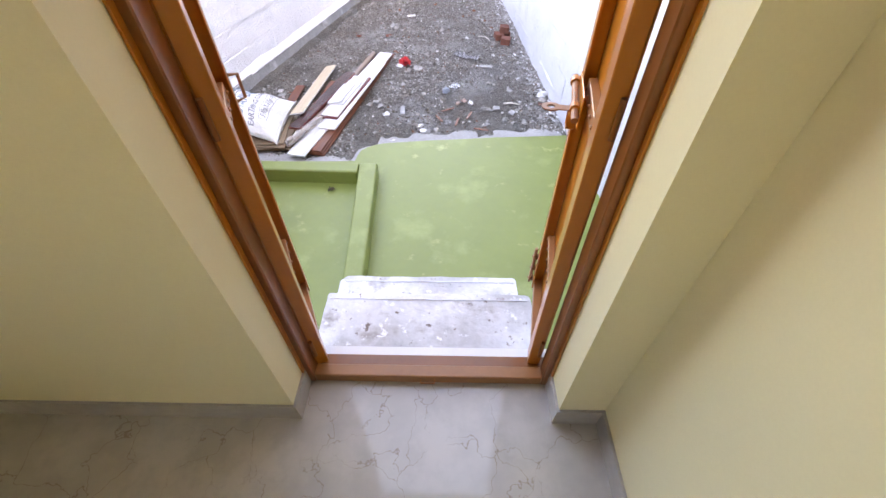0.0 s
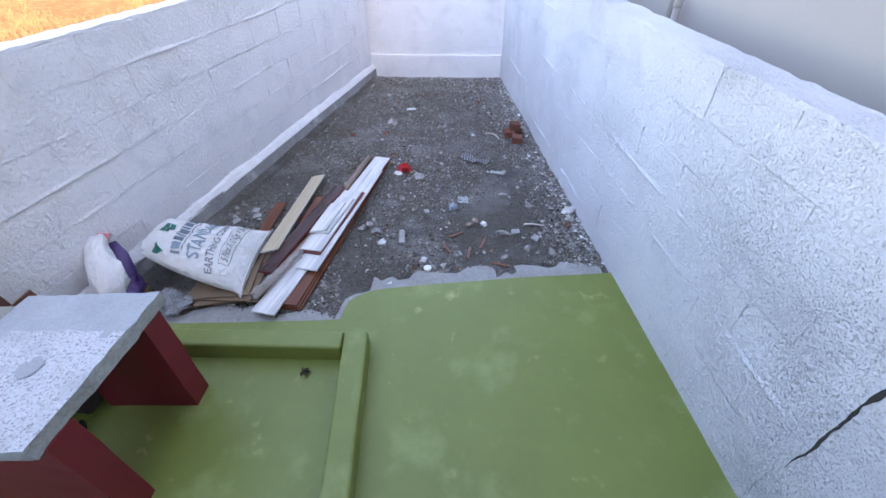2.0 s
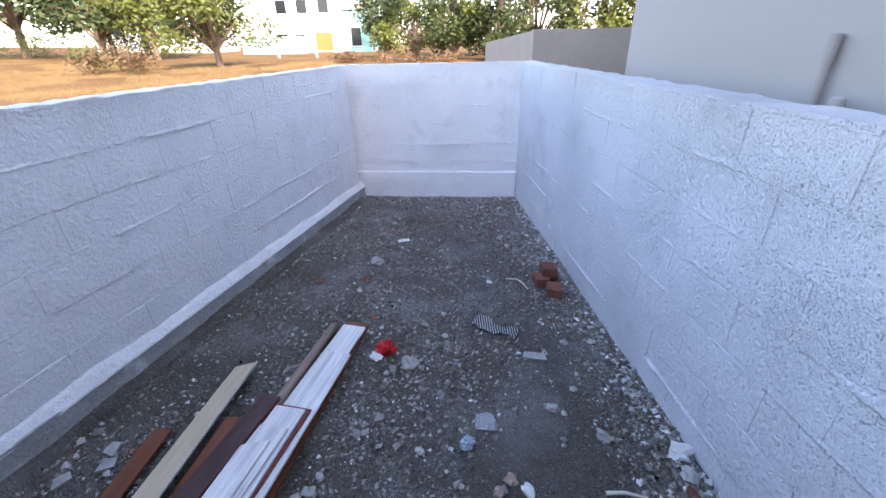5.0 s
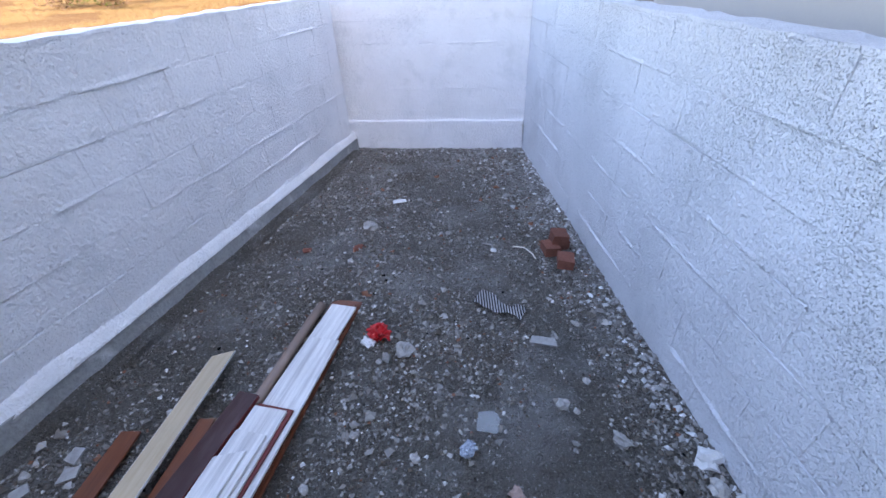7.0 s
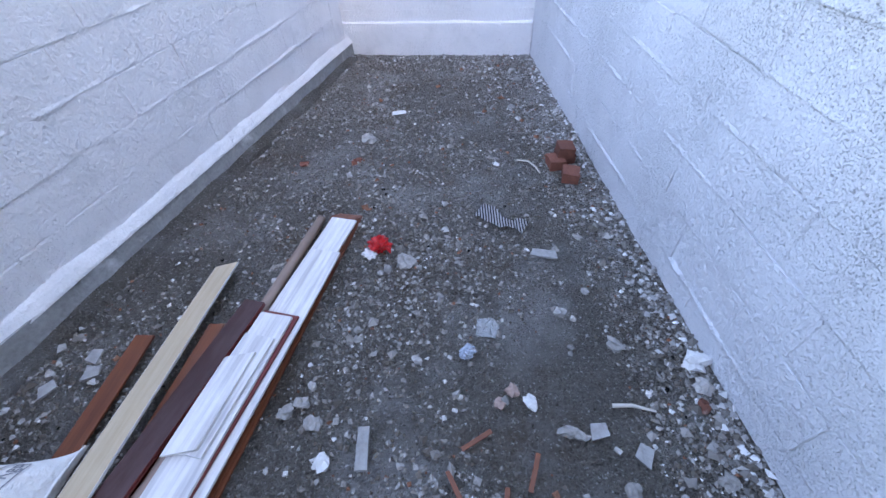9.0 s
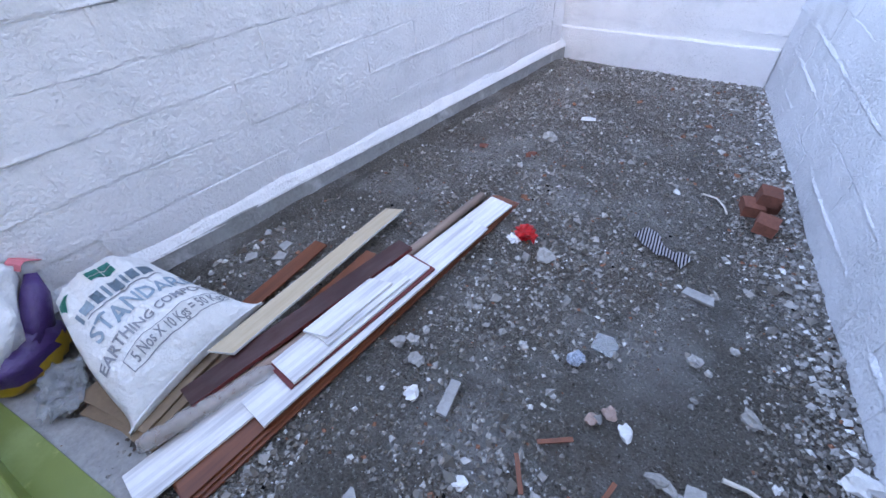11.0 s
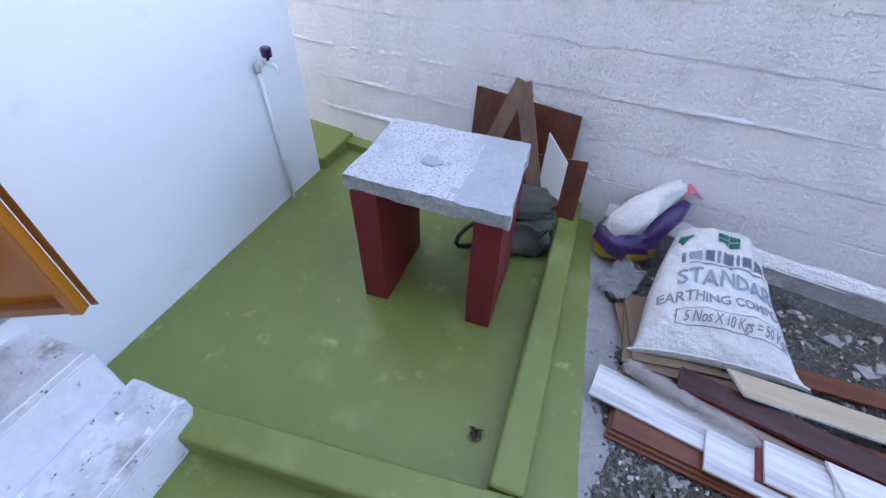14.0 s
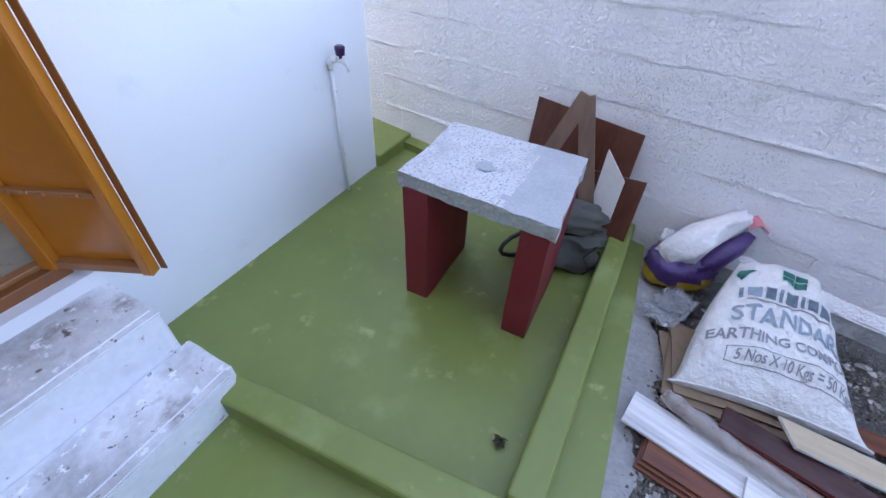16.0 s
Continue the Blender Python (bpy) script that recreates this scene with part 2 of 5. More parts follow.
M_BRICK = mat("red_clay_brick", (0.21, 0.075, 0.05), 0.9, var=0.4, scale=14, fine=80, bump=0.6, bump_d=0.006, obj_rand=0.2)
overlay(M_BRICK, (0.45, 0.38, 0.34), 9, 0.58, 0.75)


def wood(name, c1, c2, rough=0.45, along=(40, 3, 40)):
    m = mat(name, c1, rough, var=0.1, scale=5, fine=60, bump=0.08, bump_d=0.002)
    overlay(m, c2, 1.0, 0.4, 0.68, stretch=along, detail=7)
    return m


M_PVCW = wood("white_wood_grain_pvc", (0.78, 0.77, 0.76), (0.44, 0.43, 0.44), 0.4, (34, 2.2, 34))
M_PVCB = wood("brown_pvc_panel", (0.20, 0.06, 0.025), (0.11, 0.03, 0.014), 0.4)
M_BEIGE = wood("beige_pvc_panel", (0.54, 0.44, 0.31), (0.45, 0.35, 0.23), 0.4, (60, 5, 60))
M_DARKW = wood("dark_stained_plank", (0.045, 0.014, 0.014), (0.085, 0.045, 0.045), 0.25, (12, 3, 12))
M_REDEDGE = mat("dark_red_edge", (0.16, 0.022, 0.02), 0.45)
M_PVCEDGE = mat("white_pvc_edge", (0.75, 0.75, 0.74), 0.45)
M_MAHOG = wood("mahogany_laminate", (0.125, 0.038, 0.02), (0.07, 0.018, 0.01), 0.4, (30, 30, 2.5))
M_PLYRAW = wood("raw_brown_plywood", (0.24, 0.145, 0.105), (0.17, 0.10, 0.075), 0.7, (20, 20, 3))
M_SACK = mat("white_woven_sack", (0.72, 0.72, 0.71), 0.55, var=0.12, scale=7, fine=45, bump=0.35, bump_d=0.012)
rough_relief(M_SACK, 13, 0.035, 0.8)
M_INK = mat("blue_grey_ink", (0.24, 0.33, 0.40), 0.6, var=0.25, scale=20, fine=90, bump=0.1)
M_INKG = mat("green_ink", (0.03, 0.30, 0.24), 0.6, var=0.2, scale=20, fine=90, bump=0.1)
M_INKD = mat("grey_ink", (0.26, 0.27, 0.30), 0.6, var=0.2, scale=20, fine=90, bump=0.1)
M_PURPLE = mat("purple_plastic", (0.075, 0.035, 0.16), 0.35, var=0.3, scale=14, fine=50, bump=0.5, bump_d=0.01)
M_YPLAST = mat("yellow_plastic", (0.58, 0.37, 0.03), 0.4, var=0.3, scale=16, fine=50, bump=0.4, bump_d=0.01)
M_WPLAST = mat("white_plastic_film", (0.78, 0.78, 0.79), 0.3, var=0.15, scale=10, fine=30, bump=0.7, bump_d=0.02)
M_PINK = mat("pink_ribbon", (0.75, 0.2, 0.24), 0.45, var=0.2, scale=20, fine=50)
M_CARD = mat("corrugated_cardboard", (0.24, 0.165, 0.105), 0.85, var=0.25, scale=6, fine=60, bump=0.3, bump_d=0.004)
M_BAG = mat("grey_canvas", (0.075, 0.078, 0.068), 0.85, var=0.2, scale=8, fine=160, bump=0.4, bump_d=0.003)
M_BLACK = mat("black_trim", (0.012, 0.012, 0.013), 0.5, var=0.2)
M_PVC = mat("white_pvc_pipe", (0.78, 0.79, 0.8), 0.35, var=0.05)
M_KNOB = mat("dark_purple_knob", (0.035, 0.012, 0.06), 0.2, var=0.1)
M_RED = mat("red_plastic", (0.62, 0.015, 0.02), 0.35, var=0.25, scale=20, fine=60, bump=0.4)
M_LEAFDRY = mat("dried_leaf", (0.06, 0.05, 0.025), 0.8)
M_TWIG = mat("pale_twig", (0.62, 0.58, 0.52), 0.8)
M_NEIGH = mat("grey_white_plaster", (0.44, 0.415, 0.40), 0.8, var=0.05, scale=0.8, fine=90, bump=0.1, bump_d=0.003)
M_COMP = mat("bare_cement_wall", (0.42, 0.37, 0.33), 0.9, var=0.2, scale=2, fine=40, bump=0.3)
M_FIELD = mat("dry_orange_earth", (0.19, 0.105, 0.045), 0.95, var=0.35, scale=0.5, fine=9, bump=0.8, bump_d=0.08, mix=0.5, spec=0.1)
overlay(M_FIELD, (0.22, 0.135, 0.058), 0.35, 0.48, 0.62, detail=10)
overlay(M_FIELD, (0.17, 0.115, 0.055), 1.3, 0.58, 0.72, detail=10)
overlay(M_FIELD, (0.26, 0.18, 0.09), 6, 0.56, 0.66, detail=6)
M_STRAW = mat("dry_straw_grass", (0.26, 0.175, 0.075), 0.8, var=0.4, scale=0.7, fine=8, bump=0.0)
M_TRUNK = mat("tree_bark", (0.19, 0.13, 0.09), 0.9, var=0.3, scale=4, fine=20, bump=0.6, bump_d=0.03)
M_FARWHITE = mat("far_white_wall", (0.75, 0.75, 0.74), 0.8, var=0.08, scale=1, fine=8)
M_TEAL = mat("teal_wall", (0.30, 0.62, 0.60), 0.7, var=0.1, scale=1, fine=8)
M_DARKWIN = mat("dark_glass", (0.02, 0.025, 0.03), 0.15)
M_POLE = mat("concrete_pole", (0.38, 0.37, 0.35), 0.85)
M_ORANGE = mat("orange_shutter", (0.5, 0.2, 0.06), 0.6)
M_BLUE = mat("blue_white_wrapper", (0.5, 0.58, 0.7), 0.35, var=0.6, scale=60, fine=120)


def leaf_mat(name, c1, c2):
    m = mat(name, c1, 0.6, var=0.3, col2=c2, scale=0.6, fine=6, bump=0.0)
    return m


M_LEAF = leaf_mat("green_foliage", (0.15, 0.17, 0.03), (0.06, 0.09, 0.02))
M_LEAF2 = leaf_mat("dark_green_foliage", (0.07, 0.10, 0.03), (0.03, 0.055, 0.018))
M_SCRUB = leaf_mat("dry_scrub", (0.20, 0.12, 0.06), (0.11, 0.06, 0.035))
M_STRIPE = mat("striped_cloth", (0.6, 0.6, 0.62), 0.85)
nt, N, L, b = nodes_of(M_STRIPE)
tc = N.new("ShaderNodeTexCoord")
wv = N.new("ShaderNodeTexWave")
wv.inputs["Scale"].default_value = 22
wv.inputs["Distortion"].default_value = 1.0
sr = N.new("ShaderNodeValToRGB")
sr.color_ramp.elements[0].position, sr.color_ramp.elements[1].position = 0.45, 0.55
sr.color_ramp.elements[0].color, sr.color_ramp.elements[1].color = (0.02, 0.02, 0.03, 1), (0.62, 0.62, 0.64, 1)
L.new(tc.outputs["Object"], wv.inputs["Vector"])
L.new(wv.outputs[0], sr.inputs[0])
L.new(sr.outputs[0], b.inputs["Base Color"])
M_GLASS = mat("clear_dusty_plastic", (0.75, 0.78, 0.8), 0.25, var=0.2, scale=20, fine=40, bump=0.5)
nodes_of(M_GLASS)[3].inputs["Transmission Weight"].default_value = 0.75
M_FILM = mat("thin_clear_film", (0.62, 0.58, 0.56), 0.2, var=0.2, scale=20, fine=40, bump=0.6, bump_d=0.01)
nodes_of(M_FILM)[3].inputs["Alpha"].default_value = 0.42


# ---- building helpers ----
def mesh_of(name, bm, *mats):
    me = bpy.data.meshes.new(name)
    bm.normal_update()
    bm.to_mesh(me)
    bm.free()
    for m in mats:
        me.materials.append(m)
    return me


def smooth(me):
    me.polygons.foreach_set("use_smooth", [True] * len(me.polygons))
    return me


def thing(name, m=None, label="", category="", group="", kind=""):
    ob = new(name)
    if m is not None:
        ob.matrix_world = m
    return tagged(ob, label, category, group, kind)


def part(name, bm, material, parent=None, label="", soft=False):
    mats = material if isinstance(material, (list, tuple)) else [material]
    me = mesh_of(name, bm, *mats)
    if soft:
        smooth(me)
    ob = new(name, me)
    if parent is not None:
        ob.parent = parent
    return tagged(ob, label)


def box(x0, x1, y0, y1, z0, z1, bevel=0.0, bm=None, m=None, seg=1):
    own = bm is None
    bm = bm or bmesh.new()
    r = bmesh.ops.create_cube(bm, size=1.0)
    t = Matrix.Translation(((x0 + x1) / 2, (y0 + y1) / 2, (z0 + z1) / 2)) @ Matrix.Diagonal((x1 - x0, y1 - y0, z1 - z0, 1))
    bmesh.ops.transform(bm, matrix=(m @ t) if m is not None else t, verts=r["verts"])
    if bevel:
        es = {e for v in r["verts"] for e in v.link_edges}
        bmesh.ops.bevel(bm, geom=list(es), offset=bevel, segments=seg, affect='EDGES', profile=0.5)
    return bm


def tube(points, radius, sides=10, bm=None, caps=True):
    """A tube along points; radius a number or one per point."""
    bm = bm or bmesh.new()
    pts = [Vector(p) for p in points]
    rad = radius if isinstance(radius, (list, tuple)) else [radius] * len(pts)
    rings = []
    for i, p in enumerate(pts):
        d = (pts[min(i + 1, len(pts) - 1)] - pts[max(i - 1, 0)]).normalized()
        up = Vector((0, 0, 1)) if abs(d.z) < 0.9 else Vector((1, 0, 0))
        u = d.cross(up).normalized()
        v = d.cross(u).normalized()
        rings.append([bm.verts.new(p + (u * math.cos(a) + v * math.sin(a)) * rad[i]) for a in [2 * math.pi * k / sides for k in range(sides)]])
    for r0, r1 in zip(rings, rings[1:]):
        for k in range(sides):
            bm.faces.new((r0[k], r0[(k + 1) % sides], r1[(k + 1) % sides], r1[k]))
    if caps:
        bm.faces.new(rings[0][::-1])
        bm.faces.new(rings[-1])
    return bm


def extrude_poly(pts, z0, z1, bm=None):
    bm = bm or bmesh.new()
    lo = [bm.verts.new((x, y, z0)) for x, y in pts]
    hi = [bm.verts.new((x, y, z1)) for x, y in pts]
    bm.faces.new(hi)
    bm.faces.new(lo[::-1])
    n = len(pts)
    for i in range(n):
        bm.faces.new((lo[i], lo[(i + 1) % n], hi[(i + 1) % n], hi[i]))
    bmesh.ops.recalc_face_normals(bm, faces=bm.faces[:])
    return bm


def roughen(bm, amount, freq, seed=0.0):
    for v in bm.verts:
        v.co += noise.noise_vector(v.co * freq + Vector((seed, seed * 1.7, 0))) * amount
    return bm


def grid_box(x0, x1, y0, y1, z0, z1, step, amount, freq, seed=0.0):
    """A subdivided box with worn, uneven faces."""
    bm = box(x0, x1, y0, y1, z0, z1)
    for ax, ln in ((0, x1 - x0), (1, y1 - y0), (2, z1 - z0)):
        n = max(0, int(ln / step) - 1)
        for k in range(n):
            co = [0, 0, 0]
            co[ax] = (x0, y0, z0)[ax] + ln * (k + 1) / (n + 1)
            no = [0, 0, 0]
            no[ax] = 1
            bmesh.ops.bisect_plane(bm, geom=bm.verts[:] + bm.edges[:] + bm.faces[:], plane_co=co, plane_no=no)
    return roughen(bm, amount, freq, seed)


# ---- ground ----
def field_height(x, y):
    d = math.hypot(x, y - 3)
    return -0.03 + 0.037 * max(0.0, d - 8) * (1 if y > -20 else 0) + 0.12 * noise.noise(Vector((x * 0.15, y * 0.15, 0))) * min(1, max(0, (d - 8) / 10))


bm = bmesh.new()
axis = [-600, -300, -150, -90] + [-70 + 3.5 * k for k in range(41)] + [90, 150, 300, 600]
gv = [[bm.verts.new((x, y, min(field_height(x, y), 4.5))) for x in axis] for y in axis]
for r0, r1 in zip(gv, gv[1:]):
    for k in range(len(axis) - 1):
        bm.faces.new((r0[k], r0[k + 1], r1[k + 1], r1[k]))
tagged(part("ground", bm, M_FIELD, soft=True), "dry orange earth field with sparse scrub", "ground", kind="structure")

# yard floor of dirt
bm = bmesh.new()
NX, NY = 90, 130
gv = []
for j in range(NY + 1):
    row = []
    for i in range(NX + 1):
        x, y = -2.35 + 3.45 * i / NX, 3.1 + 5.0 * j / NY
        z = 0.0 + 0.012 * noise.noise(Vector((x * 2.2, y * 2.2, 3))) + 0.007 * noise.noise(Vector((x * 9, y * 9, 1))) + 0.004 * noise.noise(Vector((x * 25, y * 25, 5)))
        row.append(bm.verts.new((x, y, z)))
    gv.append(row)
for r0, r1 in zip(gv, gv[1:]):
    for k in range(NX):
        bm.faces.new((r0[k], r0[k + 1], r1[k + 1], r1[k]))
tagged(part("yard_floor", bm, M_DIRT, soft=True), "rough grey dirt yard strewn with gravel and rubble", "dirt floor", kind="structure")

# ---- green painted patio ----
edge = [(1.12, 1.4), (1.12, 3.70), (0.87, 3.685), (0.7, 3.67), (0.5, 3.66), (0.3, 3.645), (0.08, 3.62), (-0.15, 3.60), (-0.37, 3.572), (-0.47, 3.56), (-0.55, 3.54), (-0.62, 3.50), (-0.665, 3.46), (-0.68, 3.40), (-0.69, 3.32), (-0.8, 3.312), (-1.02, 3.308), (-1.3, 3.30), (-1.6, 3.295), (-1.9, 3.285), (-2.2, 3.28), (-2.35, 3.28), (-2.75, 1.4)]
tagged(part("patio", extrude_poly(edge, -0.1, 0.022), M_GREEN), "green painted cement patio floor with pale scuffs", "patio", kind="structure")
# pale cement lip along the patio's edge
lip = []
for (x0, y0), (x1, y1) in zip(edge[2:21], edge[3:22]):
    lip += [(x0 + (x1 - x0) * k / 6, y0 + (y1 - y0) * k / 6) for k in range(6)]
bm = bmesh.new()
lo, hi = [], []
for k, (x, y) in enumerate(lip):
    w = 0.10 + 0.12 * noise.noise(Vector((x * 4, y * 4, 0))) + 0.05 * noise.noise(Vector((x * 15, y * 9, 4))) + (0.07 if -0.3 < x < 0.3 else 0)
    if -0.7 < x < -0.55:
        w = 0.03
    lo.append(bm.verts.new((x, y - 0.02, 0.014)))
    hi.append(bm.verts.new((x - (0.03 if -0.7 < x < -0.6 else 0), y + max(0.02, w), 0.004)))
for k in range(len(lip) - 1):
    bm.faces.new((lo[k], hi[k], hi[k + 1], lo[k + 1]))
tagged(part("cement_spill", bm, M_CEMENT), "pale cement spill along the patio edge", "cement", kind="structure")
kerb = thing("kerb", label="green painted cement kerb around the wash basin", category="kerb", kind="structure")
part("kerb_side", extrude_poly([(-0.433, 2.08), (-0.495, 3.157), (-0.617, 3.157), (-0.537, 2.08)], 0.0, 0.122), M_GREEN, kerb)
part("kerb_end", extrude_poly([(-0.6175, 3.05), (-0.6178, 3.158), (-2.3, 3.205), (-2.3, 3.10)], 0.0, 0.121), M_GREEN, kerb)
for ob in list(kerb.children):
    bv = ob.modifiers.new("bevel", 'BEVEL')
    bv.width, bv.segments = 0.014, 3
tagged(part("raised_passage", box(-3.0, -2.105, -3.0, 1.62, -0.1, 0.10, 0.012, seg=2), M_GREEN), "raised green painted side passage floor", "passage floor", kind="structure")


tagged(part("wall_footing", extrude_poly([(-2.60, 1.621), (-2.40, 1.621), (-2.235, 2.35), (-2.42, 2.35)], -0.1, 0.075), M_GREEN), "green painted ledge along the wall foot", "ledge", kind="structure")


# ---- boundary walls of limewashed blocks ----
def block_mesh(seed, ln, m):
    rnd = random.Random(seed)
    bm = box(-ln / 2, ln / 2, -0.075, 0.075, -0.0955, 0.0955, 0.003)
    for v in bm.verts:
        v.co += Vector((rnd.uniform(-0.3, 0.3), rnd.uniform(-1, 1), rnd.uniform(-1, 1))) * 0.0025
    return mesh_of("block", bm, m)


FULL = {m.name: [block_mesh(k, 0.3985, m) for k in range(5)] for m in (M_BLOCK, M_THIN)}
HALF = {m.name: [block_mesh(10 + k, 0.1985, m) for k in range(3)] for m in (M_BLOCK, M_THIN)}
BLOCK_JOBS = []


def block_wall(name, x, y, z, ry, rz, length, side, courses, label, skin=M_BLOCK):
    core = part(name, box(0, length, 0.007 if side > 0 else -0.143, 0.143 if side > 0 else -0.007, 0.002, courses * 0.2 - 0.004), M_MORTAR)
    core.matrix_world = pose(x, y, z, 0, ry, rz)
    tagged(core, label, "wall", kind="structure")
    cap = grid_box(0, length, 0 if side > 0 else -0.15, 0.15 if side > 0 else 0.0, courses * 0.2 - 0.006, courses * 0.2 + 0.010, 0.06, 0.008, 21.0, length)
    part("coping", cap, skin, core)
    def ridge(p0, p1, seed, cover, fat):
        """Mortar squeezed out of a joint: lumps, smears and open stretches."""
        bm = bmesh.new()
        a, d = Vector(p0), Vector(p1) - Vector(p0)
        n = max(6, int(d.length / 0.016))
        u = d.normalized()
        across = Vector((0, 0, 1)) if abs(u.x) > 0.5 else Vector((1, 0, 0))
        prev = None
        for k in range(n + 1):
            q = Vector((d.length * k / n * 1.9, seed * 5.3, length))
            lump = cover + 1.1 * noise.noise(q) + 0.7 * noise.noise(q * 3.7) + 0.35 * noise.noise(q * 11)
            h = max(-0.55, min(1.3, lump)) * 0.0115 * fat
            w = (0.013 + 0.014 * abs(noise.noise(q * 2.3))) * fat
            c = a + d * k / n + across * 0.007 * noise.noise(q * 1.4 + Vector((0, 9, 0)))
            prof = ((-w * 0.55, 0.005), (-w * 0.42, -h * 0.9), (0.0, -h), (w * 0.5, -h * 0.55), (w * 1.3, 0.003))
            cur = [bm.verts.new(c + across * o + Vector((0, out * side, 0))) for o, out in prof]
            if prev:
                for i in range(4):
                    bm.faces.new((prev[i], cur[i], cur[i + 1], prev[i + 1]))
            prev = cur
        bmesh.ops.recalc_face_normals(bm, faces=bm.faces[:])
        part("mortar_ridge", bm, skin, core, soft=True)

    for c in range(1, courses):
        ridge((0, 0, c * 0.2), (length, 0, c * 0.2), c, 0.06, 0.9)
    for c in range(courses):
        x = 0.2 if c % 2 else 0.4
        while x < length - 0.1:
            ridge((x, 0, c * 0.2 + 0.012), (x, 0, c * 0.2 + 0.188), c + x * 7, -0.1, 0.55)
            x += 0.4
    BLOCK_JOBS.append((core, length, side, courses, skin.name))
    return core


ANG_L, ANG_R, ANG_B = 77.6, 93.9, -5.1
wl = block_wall("wall_left", -2.49 - 4.2 * 0.2193, 1.65 - 4.2, -0.10 - 6.05 * 0.0218, -1.25, ANG_L, 10.6, 1, 7, "limewashed concrete block boundary wall with bare plinth")
wr = block_wall("wall_right", 1.055 + 4.2 * 0.0682, 1.65 - 4.2, -0.10 - 5.9 * 0.0218, -1.25, ANG_R, 10.45, -1, 7, "limewashed concrete block boundary wall beside the neighbour", M_THIN)
wb = block_wall("wall_back", -1.35, 7.893, 0.0, 0, ANG_B, 2.15, 1, 7, "limewashed concrete block wall closing the yard")

# dark strip painted for the shade in an open upright joint, low in the right wall beside the patio
bm = bmesh.new()
prev = None
for k in range(37):
    zc = 0.46 + 0.50 * k / 36
    q = Vector((zc * 9, 2, 0))
    xc = 4.972 + 0.012 * noise.noise(q) + 0.004 * noise.noise(q * 4)
    w = (0.0055 + 0.005 * noise.noise(q * 2.3)) * min(1.0, (k + 1) / 8)
    cur = [bm.verts.new((xc - w, 0.0, zc)), bm.verts.new((xc - w * 0.7, 0.0035, zc)), bm.verts.new((xc + w * 0.7, 0.0035, zc)), bm.verts.new((xc + w, 0.0, zc))]
    if prev:
        for n in range(3):
            bm.faces.new((prev[n], cur[n], cur[n + 1], prev[n + 1]))
    prev = cur
part("open_joint", bm, M_GAP, wr, "dark strip for the shade in an open mortar joint")

# bare plinth and fillet at the foot of the left wall, ledge on the back wall
ux, uy = math.cos(radians(ANG_L)), math.sin(radians(ANG_L))


def wall_strip(x0, y0, ang, length, prof, amount, seed):
    """A strip along a wall: prof lists (out, z); out is towards the yard."""
    bm = bmesh.new()
    dx, dy = math.cos(radians(ang)), math.sin(radians(ang))
    n = int(length / 0.06)
    rows = []
    for k in range(n + 1):
        s = length * k / n
        ring = []
        for o, zz in prof:
            j = noise.noise(Vector((s * 3.1, o * 9 + seed, zz * 7))) * amount + noise.noise(Vector((s * 13, o * 9 + seed, zz * 7))) * amount * 0.5
            ring.append(bm.verts.new((x0 + dx * s + dy * (o + j), y0 + dy * s - dx * (o + j), zz + (j if zz > 0.02 else 0))))
        rows.append(ring)
    for a, b2 in zip(rows, rows[1:]):
        for k in range(len(prof) - 1):
            bm.faces.new((a[k], a[k + 1], b2[k + 1], b2[k]))
    bmesh.ops.recalc_face_normals(bm, faces=bm.faces[:])
    return bm


px, py = -2.49 + ux * 1.72, 1.65 + uy * 1.72
part("plinth", wall_strip(px, py, ANG_L, 4.66, [(-0.02, -0.03), (0.045, -0.03), (0.04, 0.05), (0.035, 0.125), (-0.02, 0.14)], 0.012, 1.0), M_PLINTH).parent = wl
part("fillet", wall_strip(px, py, ANG_L, 4.66, [(0.044, 0.120), (0.041, 0.13), (0.018, 0.165), (-0.012, 0.192)], 0.009, 5.0), M_FILLET).parent = wl
for ob in list(wl.children):
    if ob.name.startswith(("plinth", "fillet")):
        ob.matrix_parent_inverse = wl.matrix_world.inverted()
part("footing", wall_strip(px, py, ANG_L, 4.5, [(0.03, 0.03), (0.075, 0.028), (0.12, 0.022), (0.135, -0.03)], 0.014, 8.0), M_DIRT).parent = wl
for ob in list(wl.children):
    if ob.name.startswith("footing"):
        ob.matrix_parent_inverse = wl.matrix_world.inverted()
ob = part("plinth", wall_strip(-1.16, 7.876, ANG_B, 1.80, [(-0.01, -0.05), (0.022, -0.05), (0.02, 0.1), (0.018, 0.285), (-0.012, 0.308)], 0.007, 3.0), M_BLOCK)
ob.parent = wb
ob.matrix_parent_inverse = wb.matrix_world.inverted()

# ---- the house ----
FZ, IN_Y, OUT_Y = 0.42, 1.335, 1.592
OX0, OX1 = -0.465, 0.332
TOP = 2.45


def wall_with_opening(name, x0, x1, y0, y1, z0, z1, ox0, ox1, oz, m, label):
    bm = box(x0, ox0, y0, y1, z0, z1)
    box(ox1, x1, y0, y1, z0, z1, bm=bm)
    box(ox0, ox1, y0, y1, oz, z1, bm=bm)
    box(ox0, ox1, y0, y1, z0, FZ - 0.012, bm=bm)
    return tagged(part(name, bm, m), label, "wall", kind="structure")


